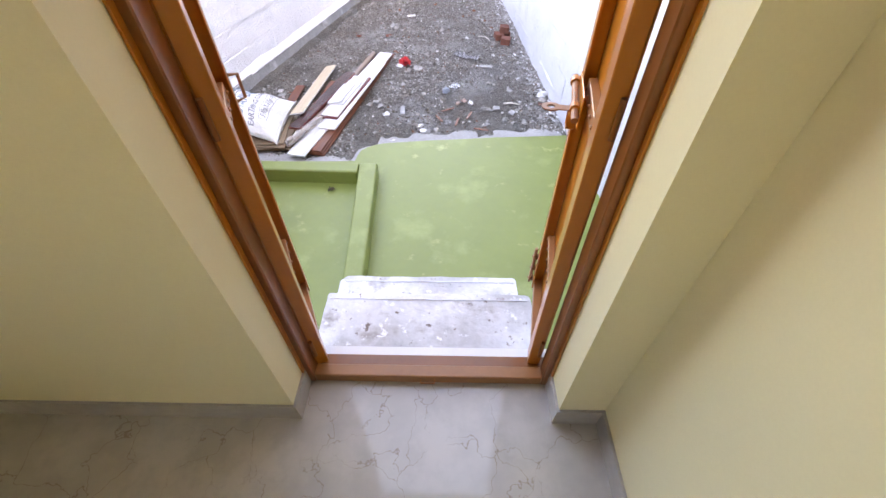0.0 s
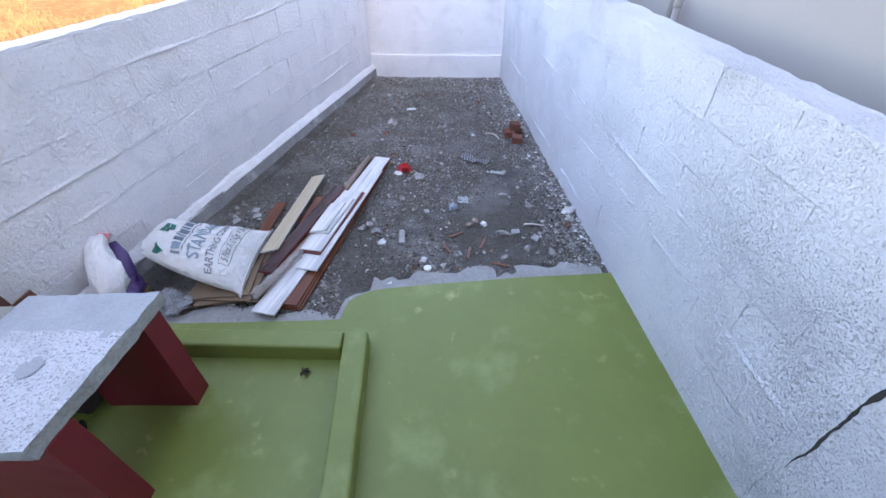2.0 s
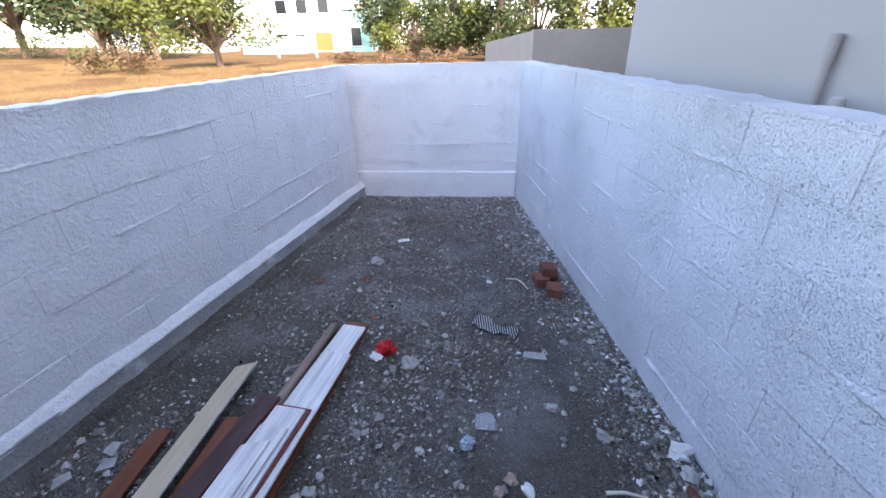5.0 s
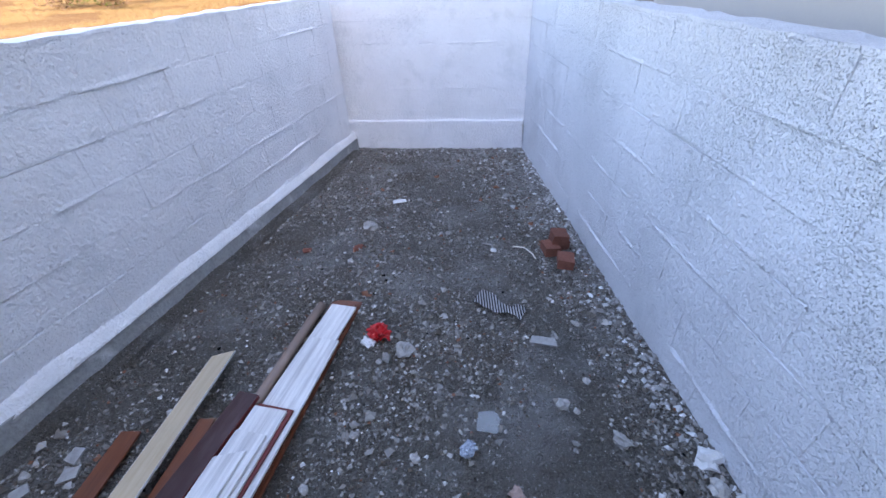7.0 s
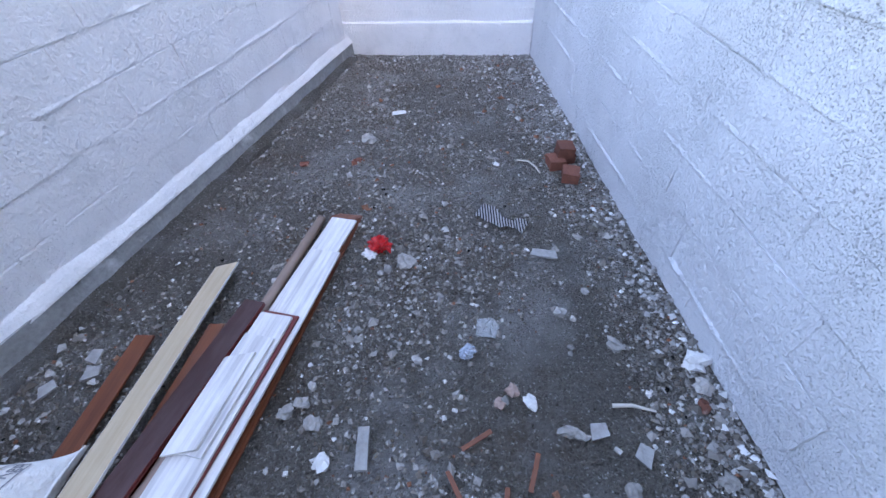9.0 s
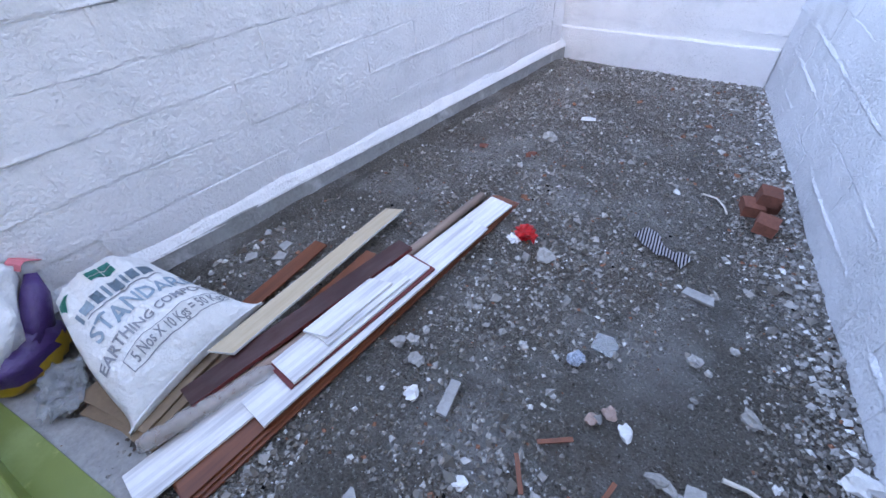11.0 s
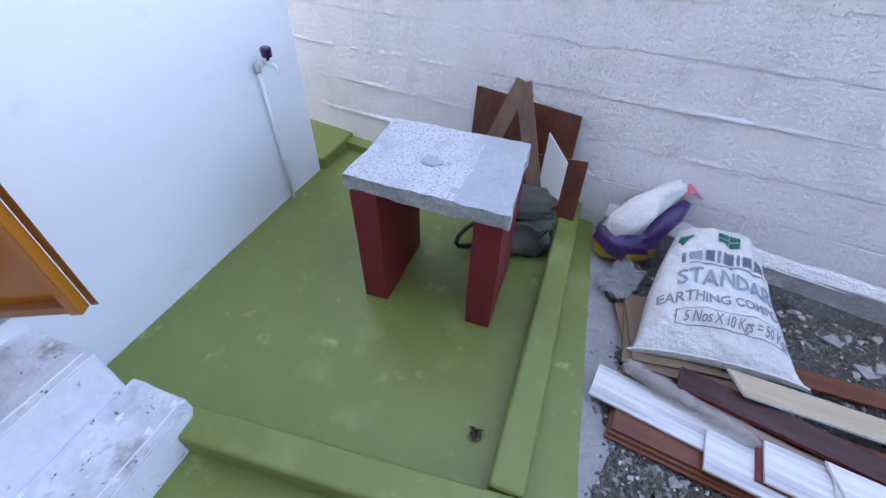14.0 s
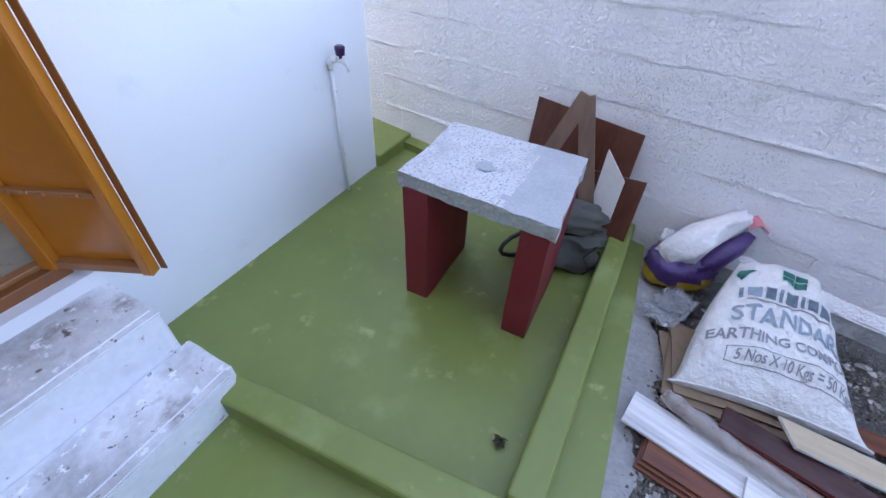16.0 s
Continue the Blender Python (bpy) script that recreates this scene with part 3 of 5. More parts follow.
wall_with_opening("wall_rear_inner", -2.06, 0.468, IN_Y, 1.485, 0.0, 3.3, OX0, OX1, TOP, M_YELLOW, "cream painted interior wall around the back door")
# outer walls run on, unseen, to 6.5 m so the house shades the yard
wall_with_opening("wall_rear_outer", -2.095, 1.06, 1.4855, OUT_Y, -0.05, 6.5, OX0 - 0.034, OX1 + 0.034, TOP + 0.002, M_WHITE, "white painted exterior house wall")
tagged(part("wall_side_inner", box(0.4685, 0.6, -2.2, 1.484, 0.0, 3.3), M_YELLOW), "cream painted interior side wall", "wall", kind="structure")
bm = box(-2.095, -1.95, -2.2, -1.6, -0.05, 6.5)
box(-2.095, -1.95, -0.4, IN_Y - 0.002, -0.05, 6.5, bm=bm)
box(-2.095, -1.95, -1.6, -0.4, -0.05, 1.3, bm=bm)
box(-2.095, -1.95, -1.6, -0.4, 2.5, 6.5, bm=bm)
tagged(part("wall_side_outer", bm, M_WHITE), "white painted house side wall", "wall", kind="structure")
bm = box(-1.94, -1.85, -2.0, -1.6, 0.0, 3.3)
box(-1.94, -1.85, -0.4, IN_Y - 0.002, 0.0, 3.3, bm=bm)
box(-1.94, -1.85, -1.6, -0.4, 0.0, 1.3, bm=bm)
box(-1.94, -1.85, -1.6, -0.4, 2.5, 3.3, bm=bm)
tagged(part("wall_far_inner", bm, M_YELLOW), "cream painted interior wall", "wall", kind="structure")
bm = box(-1.85, 0.468, -2.15, -2.0, 0.0, 3.3)
tagged(part("wall_front_inner", bm, M_YELLOW), "cream painted interior wall at the far end", "wall", kind="structure")
tagged(part("ceiling", box(-1.94, 0.6, -2.2, 1.484, 3.301, 3.45), M_WHITE), "white plaster ceiling", "ceiling", kind="structure")
# unseen upper part of the house, added to keep the sun off the yard
tagged(part("house_roof", box(-1.94, 1.05, -2.2, 1.484, 6.3, 6.5), M_WHITE), "unseen flat house roof slab, height set to shade the yard", "roof", kind="structure")
tagged(part("house_right_wall", box(0.93, 1.05, -2.2, 1.484, -0.05, 6.3), M_WHITE), "white painted house side wall", "wall", kind="structure")
tagged(part("house_front_wall", box(-1.94, 0.92, -2.34, -2.21, 3.46, 6.3), M_WHITE), "unseen white painted upper house wall, added to shade the yard", "wall", kind="structure")
bm = box(-1.94, 0.6, -2.2, IN_Y - 0.002, FZ - 0.1, FZ)
box(OX0 + 0.002, OX1 - 0.002, IN_Y - 0.002, 1.484, FZ - 0.011, FZ, bm=bm)
tagged(part("floor", bm, M_MARBLE), "polished beige marble tile floor with brown veins", "floor", kind="structure")
skirt = thing("baseboard", label="grey marble tile skirting along the cream walls", category="skirting", kind="structure")
SH, ST = FZ + 0.085, 0.009
part("skirting", box(-1.85, OX0, IN_Y - ST, IN_Y - 0.0005, FZ, SH), M_SKIRT, skirt)
part("skirting", box(OX1, 0.468, IN_Y - ST, IN_Y - 0.0005, FZ, SH), M_SKIRT, skirt)
part("skirting", box(OX0 + 0.0005, OX0 + ST, IN_Y - ST, 1.449, FZ, SH), M_SKIRT, skirt)
part("skirting", box(OX1 - ST, OX1 - 0.0005, IN_Y - ST, 1.449, FZ, SH), M_SKIRT, skirt)
part("skirting", box(0.468 - ST, 0.4675, -2.0, IN_Y - ST - 0.001, FZ, SH), M_SKIRT, skirt)

# ---- door frame ----
door_frame = thing("door_frame", label="brown enamelled steel frame of the double back door", category="door frame", kind="structure")
JW = 0.025
for sgn, xw in ((1, OX0), (-1, OX1)):
    a, b2 = sorted((xw + sgn * 0.0005, xw + sgn * JW))
    bm = box(a, b2, 1.451, 1.497, FZ, TOP - 0.045, 0.003)
    a, b2 = sorted((xw - sgn * 0.033, xw))
    box(a, b2, 1.487, 1.497, FZ - 0.06, TOP - 0.045, bm=bm)
    part("jamb", bm, M_FRAME, door_frame)
    a, b2 = sorted((xw + sgn * 0.0005, xw + sgn * 0.006))
    part("cover_strip", box(a, b2, 1.437, 1.4505, SH, TOP - 0.045), M_DOOR, door_frame)
part("head", box(OX0, OX1, 1.451, 1.54, TOP - 0.045, TOP - 0.001, 0.003), M_FRAME, door_frame)
th = part("threshold", box(OX0 + JW, OX1 - JW, 1.453, 1.495, FZ, FZ + 0.042, 0.003), M_RAIL, door_frame)
part("threshold_face", box(OX0 + 0.002, OX1 - 0.002, 1.4975, 1.538, 0.365, FZ + 0.03, 0.003), M_FRAME, door_frame)
part("bolt_keeper", tube([(-0.09, 1.452, FZ + 0.022), (-0.09, 1.440, FZ + 0.022), (-0.045, 1.440, FZ + 0.022), (-0.045, 1.452, FZ + 0.022)], 0.003, 6), M_DOOR, th, "small staple")


def rivet(x, y, z, ax, bm):
    r = bmesh.ops.create_uvsphere(bm, u_segments=8, v_segments=5, radius=0.0055)
    bmesh.ops.translate(bm, vec=(x, y, z), verts=r["verts"])


def door_leaf(name, hx, hy, fx, fy, mirror, label):
    """A steel leaf: local x runs from the hinge outward, local y is the inner face's side."""
    ang = math.degrees(math.atan2(fy - hy, fx - hx))
    W, Z0, Z1 = 0.36, 0.452, TOP - 0.02
    leaf = thing(name, pose(hx, hy, 0, 0, 0, ang), label, "door")
    s = mirror
    part("sheet", box(0.004, W - 0.004, *sorted((-0.003 * s, 0.0)), Z0 + 0.004, Z1 - 0.004), M_DOOR, leaf)
    D = 0.036

    def bar(nm, x0, x1, z0, z1, d=D, m=M_DOOR):
        return part(nm, box(x0, x1, *sorted((0.0005 * s, d * s)), z0, z1, 0.002), m, leaf)

    bar("hinge_stile", 0, 0.05, Z0, Z1)
    part("closing_stile", box(W - 0.006, W, *sorted((0.0, D * s)), Z0, Z1, 0.0015), M_DOOR, leaf)
    part("closing_flange", box(W - 0.034, W - 0.0065, *sorted(((D - 0.005) * s, D * s)), Z0, Z1, 0.0015), M_DOOR, leaf)
    part("edge_lip", box(W + 0.0005, W + 0.022, *sorted((-0.0055 * s, -0.0025 * s)), Z0, Z1), M_FRAME, leaf)
    bar("bottom_rail", 0.0505, W - 0.0065, Z0, Z0 + 0.03, 0.03, M_RAIL)
    bar("top_rail", 0.0505, W - 0.0065, Z1 - 0.03, Z1, 0.03, M_RAIL)
    for zc, h in ((0.74, 0.016), (1.262, 0.042), (1.70, 0.016), (2.1, 0.016)):
        r = bar("cross_rail", 0.0505, W - 0.035, zc - h / 2, zc + h / 2, 0.022, M_RAIL)
        for k in range(6):
            bm = bmesh.new()
            rivet(0.075 + k * 0.047, 0.0225 * s, zc, 1, bm)
            part("rivet", bm, M_RAIL, r)
    for zc in (0.56, 1.35, 2.2):
        part("hinge", tube([(-0.006, 0.006 * s, zc - 0.04), (-0.006, 0.006 * s, zc + 0.04)], 0.0065, 10), M_FRAME, leaf, "butt hinge")
    return leaf, W, D


LEFT, W, D = door_leaf("door_leaf", -0.438, 1.494, -0.594, 1.834, -1, "open ochre enamelled steel door leaf with pull handle")
RIGHT, W, D = door_leaf("door_leaf", 0.301, 1.506, 0.361, 1.850, 1, "open ochre enamelled steel door leaf with sliding bolt")
part("handle", tube([(W - 0.02, -D, 1.222), (W - 0.012, -D - 0.022, 1.226), (W - 0.012, -D - 0.022, 1.286), (W - 0.02, -D, 1.29)], 0.0045, 8), M_RAIL, LEFT, "bent rod pull handle")
bolt = part("sliding_bolt", tube([(W - 0.165, D + 0.014, 1.235), (W + 0.0, D + 0.014, 1.268)], 0.0085, 10), M_RAIL, RIGHT, "brown painted aldrop bolt")
for xx, zz in ((W - 0.12, 1.244), (W - 0.02, 1.264)):
    part("guide", tube([(xx - 0.008, D + 0.014, zz), (xx + 0.008, D + 0.014, zz + 0.002)], 0.0125, 10), M_DOOR, bolt)
part("backplate", box(W - 0.15, W - 0.004, D - 0.0, D + 0.004, 1.205, 1.285, 0.002), M_DOOR, bolt)
ring = bmesh.new()
shell = []
for zz in (1.196, 1.200):
    for r in (0.021, 0.009):
        shell.append([ring.verts.new((W - 0.03 + r * math.cos(2 * math.pi * k / 20), D + 0.062 + 1.2 * r * math.sin(2 * math.pi * k / 20), zz)) for k in range(20)])
for a, b2 in ((0, 1), (2, 3), (0, 2), (1, 3)):
    for k in range(20):
        ring.faces.new((shell[a][k], shell[a][(k + 1) % 20], shell[b2][(k + 1) % 20], shell[b2][k]))
bmesh.ops.recalc_face_normals(ring, faces=ring.faces[:])
part("hasp_ring", ring, M_FRAME, bolt, "padlock eye")
part("hasp_arm", box(W - 0.044, W - 0.016, D + 0.006, D + 0.043, 1.1965, 1.1995, 0.001), M_FRAME, bolt)
part("hasp_hook", box(W - 0.06, W - 0.02, D + 0.005, D + 0.009, 1.15, 1.195, 0.012, seg=3), M_DOOR, bolt)
tb = part("tower_bolt", tube([(W - 0.012, D + 0.012, 0.47), (W - 0.012, D + 0.012, 0.65)], 0.006, 8), M_RAIL, RIGHT, "small brown tower bolt")
for zz in (0.49, 0.55, 0.61):
    part("clip", tube([(W - 0.012, D + 0.001, zz - 0.006), (W - 0.012, D + 0.013, zz), (W - 0.012, D + 0.001, zz + 0.006)], 0.009, 8), M_FRAME, tb)

# ---- front steps ----
steps = thing("back_steps", label="two worn concrete steps splashed with whitewash", category="steps")


def step_block(x0, x1, y0, y1, z0, z1, cut, seed):
    bm = extrude_poly([(x0, y0), (x1, y0), (x1, y1 - 0.012), (x1 - 0.012, y1), (x0 + cut, y1), (x0, y1 - cut)], z0, z1)
    for ax, a, b2 in ((0, x0, x1), (1, y0, y1), (2, z0, z1)):
        n = int((b2 - a) / 0.045)
        for k in range(1, n):
            co, no = [0, 0, 0], [0, 0, 0]
            co[ax], no[ax] = a + (b2 - a) * k / n, 1
            bmesh.ops.bisect_plane(bm, geom=bm.verts[:] + bm.edges[:] + bm.faces[:], plane_co=co, plane_no=no)
    es = [e for e in bm.edges if len(e.link_faces) == 2 and e.calc_face_angle(0) > 0.6]
    bmesh.ops.bevel(bm, geom=es, offset=0.005, segments=2, affect='EDGES')
    roughen(bm, 0.004, 9, seed)
    roughen(bm, 0.0022, 40, seed)
    bm.normal_update()
    for f in bm.faces:
        f.material_index = 0 if f.normal.z > 0.7 else 1
    return bm


part("upper_step", step_block(-0.505, 0.335, 1.541, 1.876, 0.0, 0.355, 0.006, 1.0), [M_STEP, M_RISER], steps)
part("lower_step", step_block(-0.53, 0.325, 1.874, 2.118, 0.0, 0.175, 0.028, 6.0), [M_STEP, M_RISER], steps)
for xa, xb, yy, zz in ((-0.49, 0.32, 1.842, 0.3565), (-0.50, 0.31, 2.083, 0.1765)):
    part("nosing_line", tube([(xa + (xb - xa) * k / 24, yy + 0.003 * noise.noise(Vector((k * 0.4, yy, 0))), zz + 0.002 * noise.noise(Vector((k * 0.9, 3, yy)))) for k in range(25)], 0.0035, 6), M_RISER, steps, "trowelled ridge behind the nosing")
part("sill_slab", box(OX0 + 0.004, OX1 - 0.004, 1.487, 1.5405, 0.2, 0.352), M_STEP, steps)

# ---- granite wash table ----
table = thing("wash_table", label="rough granite slab table on two maroon painted piers", category="table")
top_pts = [(-1.245, 2.32), (-1.205, 2.93), (-1.71, 2.905), (-1.735, 2.31)]
bm = extrude_poly(top_pts, 0.572, 0.63)
for ax, a, b2 in ((0, -1.74, -1.2), (1, 2.3, 2.94), (2, 0.572, 0.63)):
    n = 3 if ax == 2 else 16
    for k in range(1, n):
        co, no = [0, 0, 0], [0, 0, 0]
        co[ax], no[ax] = a + (b2 - a) * k / n, 1
        bmesh.ops.bisect_plane(bm, geom=bm.verts[:] + bm.edges[:] + bm.faces[:], plane_co=co, plane_no=no)
for v in bm.verts:
    d = noise.noise_vector(v.co * 6) * 0.010 + noise.noise_vector(v.co * 27) * 0.009
    v.co += Vector((d.x, d.y, d.z * 0.22))
bm.normal_update()
for f in bm.faces:
    c = f.calc_center_median()
    f.material_index = 1 if abs(f.normal.z) < 0.6 else (2 if c.y > 2.72 else 0)
part("slab", bm, [M_GRANITE, M_GRANITE_SIDE, M_SMOOTH_STONE], table)
dent = bmesh.new()
bmesh.ops.create_circle(dent, cap_ends=True, radius=0.038, segments=20)
bmesh.ops.transform(dent, matrix=pose(-1.44, 2.585, 0.634), verts=dent.verts)
for v in dent.verts:
    d = noise.noise_vector(v.co * 38) * 0.016
    v.co += Vector((d.x, d.y * 1.5, 0))
part("worn_spot", dent, M_SMOOTH_STONE, table, "dark worn spot")
for y0 in (2.345, 2.805):
    part("pier", grid_box(-1.64, -1.235, y0, y0 + 0.105, 0.008, 0.575, 0.08, 0.004, 8, y0), M_MAROON, table)

# ---- boards leaning on the left wall ----


def leaning(name, y0, y1, xb0, xt0, xb1, xt1, z0, h0, h1, th, m, label, edge=None):
    """A board whose foot runs from (xb0,y0) to (xb1,y1) and whose top leans to xt."""
    bm = bmesh.new()
    f = [Vector((xb0, y0, z0)), Vector((xb1, y1, z0)), Vector((xt1, y1, h1)), Vector((xt0, y0, h0))]
    nrm = (f[1] - f[0]).cross(f[3] - f[0]).normalized()
    a = [bm.verts.new(p) for p in f]
    b2 = [bm.verts.new(p - nrm * th) for p in f]
    bm.faces.new(a)
    bm.faces.new(b2[::-1])
    for k in range(4):
        q = bm.faces.new((a[k], b2[k], b2[(k + 1) % 4], a[(k + 1) % 4]))
        q.material_index = 1
    bmesh.ops.recalc_face_normals(bm, faces=bm.faces[:])
    ob = part(name, bm, [m, edge or m])
    return tagged(ob, label, "board")


leaning("laminate_board", 2.545, 3.085, -2.09, -2.235, -2.0, -2.125, 0.016, 0.635, 0.60, 0.012, M_MAHOG, "dark mahogany laminate board leaning on the block wall", M_PLYRAW)
leaning("laminate_board", 2.90, 3.165, -2.02, -2.09, -1.955, -2.05, 0.102, 0.39, 0.415, 0.012, M_MAHOG, "small mahogany laminate board standing on the kerb", M_PLYRAW)
leaning("laminate_offcut", 2.955, 3.07, -2.03, -2.075, -1.99, -2.035, 0.102, 0.52, 0.40, 0.008, M_PVCEDGE, "pale laminate offcut behind the mahogany boards", M_PVCEDGE)


def bar_in_plane(bm, a, b2, w, th, off):
    """A flat bar between two (y, z) points in a plane leaning to the wall."""
    def P(y, z, d):
        return Vector((-1.955 - 0.16 * (z - 0.1) + d, y, z))
    d = Vector((b2[0] - a[0], b2[1] - a[1])).normalized()
    n = Vector((-d.y, d.x)) * w / 2
    q = [(a[0] + n.x, a[1] + n.y), (b2[0] + n.x, b2[1] + n.y), (b2[0] - n.x, b2[1] - n.y), (a[0] - n.x, a[1] - n.y)]
    f = [bm.verts.new(P(*p, off)) for p in q]
    r = [bm.verts.new(P(*p, off + th)) for p in q]
    bm.faces.new(f)
    bm.faces.new(r[::-1])
    for k in range(4):
        bm.faces.new((f[k], r[k], r[(k + 1) % 4], f[(k + 1) % 4]))


bm = bmesh.new()
bar_in_plane(bm, (2.80, 0.745), (2.965, 0.17), 0.072, 0.014, 0.0)
bar_in_plane(bm, (2.80, 0.75), (2.60, 0.2), 0.072, 0.014, 0.0005)
bar_in_plane(bm, (2.72, 0.20), (3.0, 0.215), 0.07, 0.014, -0.001)
bmesh.ops.recalc_face_normals(bm, faces=bm.faces[:])
tagged(part("plywood_triangle", bm, M_PLYRAW), "raw brown plywood A-shaped cut-out leaning on boards", "board")

# ---- grey canvas bag ----
bag = thing("canvas_bag", pose(-1.80, 2.90, 0.014, 0, 0, 20), "crumpled grey canvas bag with black piping on the floor", "bag")


def blob(rx, ry, rz, amp, freq, seed, flat=0.0, u=28, v=18):
    bm = bmesh.new()
    bmesh.ops.create_uvsphere(bm, u_segments=u, v_segments=v, radius=1.0)
    for w in bm.verts:
        c = w.co.copy()
        p = 0.75
        c = Vector([math.copysign(abs(k) ** p, k) for k in c])
        k = 1 + amp * noise.noise(c * freq + Vector((seed, 0, 0))) + amp * 0.5 * noise.noise(c * freq * 2.7 + Vector((0, seed, 0)))
        w.co = Vector((c.x * rx * k, c.y * ry * k, max(c.z, -1 + flat) * rz * k))
    zmin = min(w.co.z for w in bm.verts)
    for w in bm.verts:
        w.co.z -= zmin
    return bm


part("body", roughen(roughen(blob(0.115, 0.19, 0.118, 0.22, 1.8, 2.0, 0.25, 48, 30), 0.028, 11, 3), 0.008, 34, 1), M_BAG, bag, soft=True)
bm = blob(0.1, 0.13, 0.06, 0.3, 2.2, 7.0)
bmesh.ops.translate(bm, vec=(-0.03, 0.03, 0.185), verts=bm.verts)
part("flap", bm, M_BAG, bag, soft=True)
part("piping", tube([(0.123, 0.1 + 0.02 * math.sin(k), 0.03 + 0.022 * k) for k in range(9)], 0.004, 6), M_BLACK, bag)
part("piping", tube([(0.105 - 0.012 * k, -0.12 + 0.045 * k, 0.225 + 0.03 * math.sin(k * 0.5)) for k in range(7)], 0.004, 6), M_BLACK, bag)
part("strap", tube([(0.02 + 0.05 * math.sin(k * 0.7), -0.2 - 0.1 * math.sin(k * 0.52), 0.02 + 0.018 * k) for k in range(7)], 0.012, 6), M_BLACK, bag, "black shoulder strap")

# ---- garden tap ----
tap = thing("wall_tap", label="white plastic tap with dark purple knob on a riser pipe", category="tap")
WY = OUT_Y + 0.022
part("riser_pipe", tube([(-1.77, WY, 0.014), (-1.765, WY, 0.4), (-1.76, WY, 0.74)], 0.0095, 12), M_PVC, tap, soft=True)
part("elbow", tube([(-1.76, WY, 0.73), (-1.76, WY, 0.765), (-1.762, WY + 0.01, 0.775), (-1.77, WY + 0.035, 0.775)], 0.0155, 12), M_PVC, tap, soft=True)
body = part("tap_body", tube([(-1.77, WY + 0.03, 0.775), (-1.765, WY + 0.075, 0.778), (-1.762, WY + 0.1, 0.765), (-1.76, WY + 0.112, 0.735)], [0.011, 0.013, 0.011, 0.009], 12), M_PVC, tap, soft=True)
part("knob", tube([(-1.765, WY + 0.065, 0.785), (-1.765, WY + 0.065, 0.80), (-1.765, WY + 0.065, 0.803), (-1.765, WY + 0.065, 0.838), (-1.765, WY + 0.065, 0.846)], [0.008, 0.008, 0.022, 0.026, 0.018], 14), M_KNOB, body, "dark purple knob")
for z in (0.26, 0.62):
    part("clamp", tube([(-1.773, WY, z - 0.007), (-1.773, WY, z + 0.007)], 0.0145, 12), M_PVC, tap)

# ---- sack of earthing compound ----


def sack_w(v):
    return 0.272 - 0.135 * v ** 1.15 + 0.02 * math.sin(v * 3.1) + 0.035 * math.exp(-v / 0.045)


def sack_at(u, v, top=True, lift=0.0):
    """A point of the sack: u across (-1..1), v from its sewn end (0) to its neck (1)."""
    w = sack_w(v)
    x = -1.275 - 0.60 * v - 0.02 * (1 - u * u)
    y = 3.745 + 0.01 * v + u * w * (1 - (0.15 * math.sin(math.pi * min(1, v * 1.1)) if u > 0 else 0))
    rim = max(0.0, 1 - abs(u) ** 2.6) ** 0.6
    lng = max(0.0, min(1.0, v * 5.0)) ** 0.6 * max(0.0, min(1.0, (1 - v) * 5)) ** 0.5
    base = 0.085 + 0.17 * v + 0.02 * u * (1 - v)
    t = rim * lng
    wr = 0.012 * noise.noise(Vector((u * 3.1, v * 5.5, 1))) + 0.006 * noise.noise(Vector((u * 7, v * 13, 4)))
    fold = 0.007 * abs(noise.noise(Vector((u * 4 + v * 3, v * 9, 7)))) + 0.006 * math.sin(u * 21 + 4 * v) * max(0.0, v - 0.6)
    z = base + (0.118 * t + (1.9 * wr + fold) * t if top else -0.075 * t) + lift
    return Vector((x, y, z))


sack = thing("compound_sack", label="full white woven sack printed STANDARD EARTHING COMPOUND on cardboard", category="sack")
bm = bmesh.new()
NU, NV = 36, 40
for up in (True, False):
    g = [[bm.verts.new(sack_at(-1 + 2 * i / NU, j / NV, up)) for i in range(NU + 1)] for j in range(NV + 1)]
    for r0, r1 in zip(g, g[1:]):
        for k in range(NU):
            q = (r0[k], r0[k + 1], r1[k + 1], r1[k])
            bm.faces.new(q[::-1] if up else q)
bmesh.ops.remove_doubles(bm, verts=bm.verts[:], dist=0.0004)
bmesh.ops.recalc_face_normals(bm, faces=bm.faces[:])
sack_body = part("sack_body", bm, M_SACK, sack, soft=True)
part("seam", tube([sack_at(-1 + 2 * k / 20, 0.012, True, 0.004) for k in range(21)], 0.004, 6), M_SACK, sack_body, "folded stitched hem")


def on_sack(flat, name, material, parent=None):
    """Lays a flat mesh of (across, up) metres on the sack's upper side."""
    bmesh.ops.triangulate(flat, faces=flat.faces[:])
    for _ in range(5):
        long_edges = [e for e in flat.edges if e.calc_length() > 0.02]
        if long_edges:
            bmesh.ops.subdivide_edges(flat, edges=long_edges, cuts=1)
            bmesh.ops.triangulate(flat, faces=flat.faces[:])
    for p in flat.verts:
        v = min(0.95, max(0.03, p.co.y / 0.6))
        p.co = sack_at(max(-0.97, min(0.97, p.co.x / sack_w(v))), v, True, 0.0036)
    return part(name, flat, material, parent or sack_body)


def text_mesh(words, size, bold=0.0):
    cu = bpy.data.curves.new("text", 'FONT')
    cu.body, cu.size, cu.align_x, cu.offset = words, size, 'CENTER', bold
    cu.resolution_u = 3
    ob = bpy.data.objects.new("text", cu)
    scene.collection.objects.link(ob)
    bpy.context.view_layer.update()
    me = ob.to_mesh()
    bm = bmesh.new()
    bm.from_mesh(me)
    ob.to_mesh_clear()
    bpy.data.objects.remove(ob)
    return bm


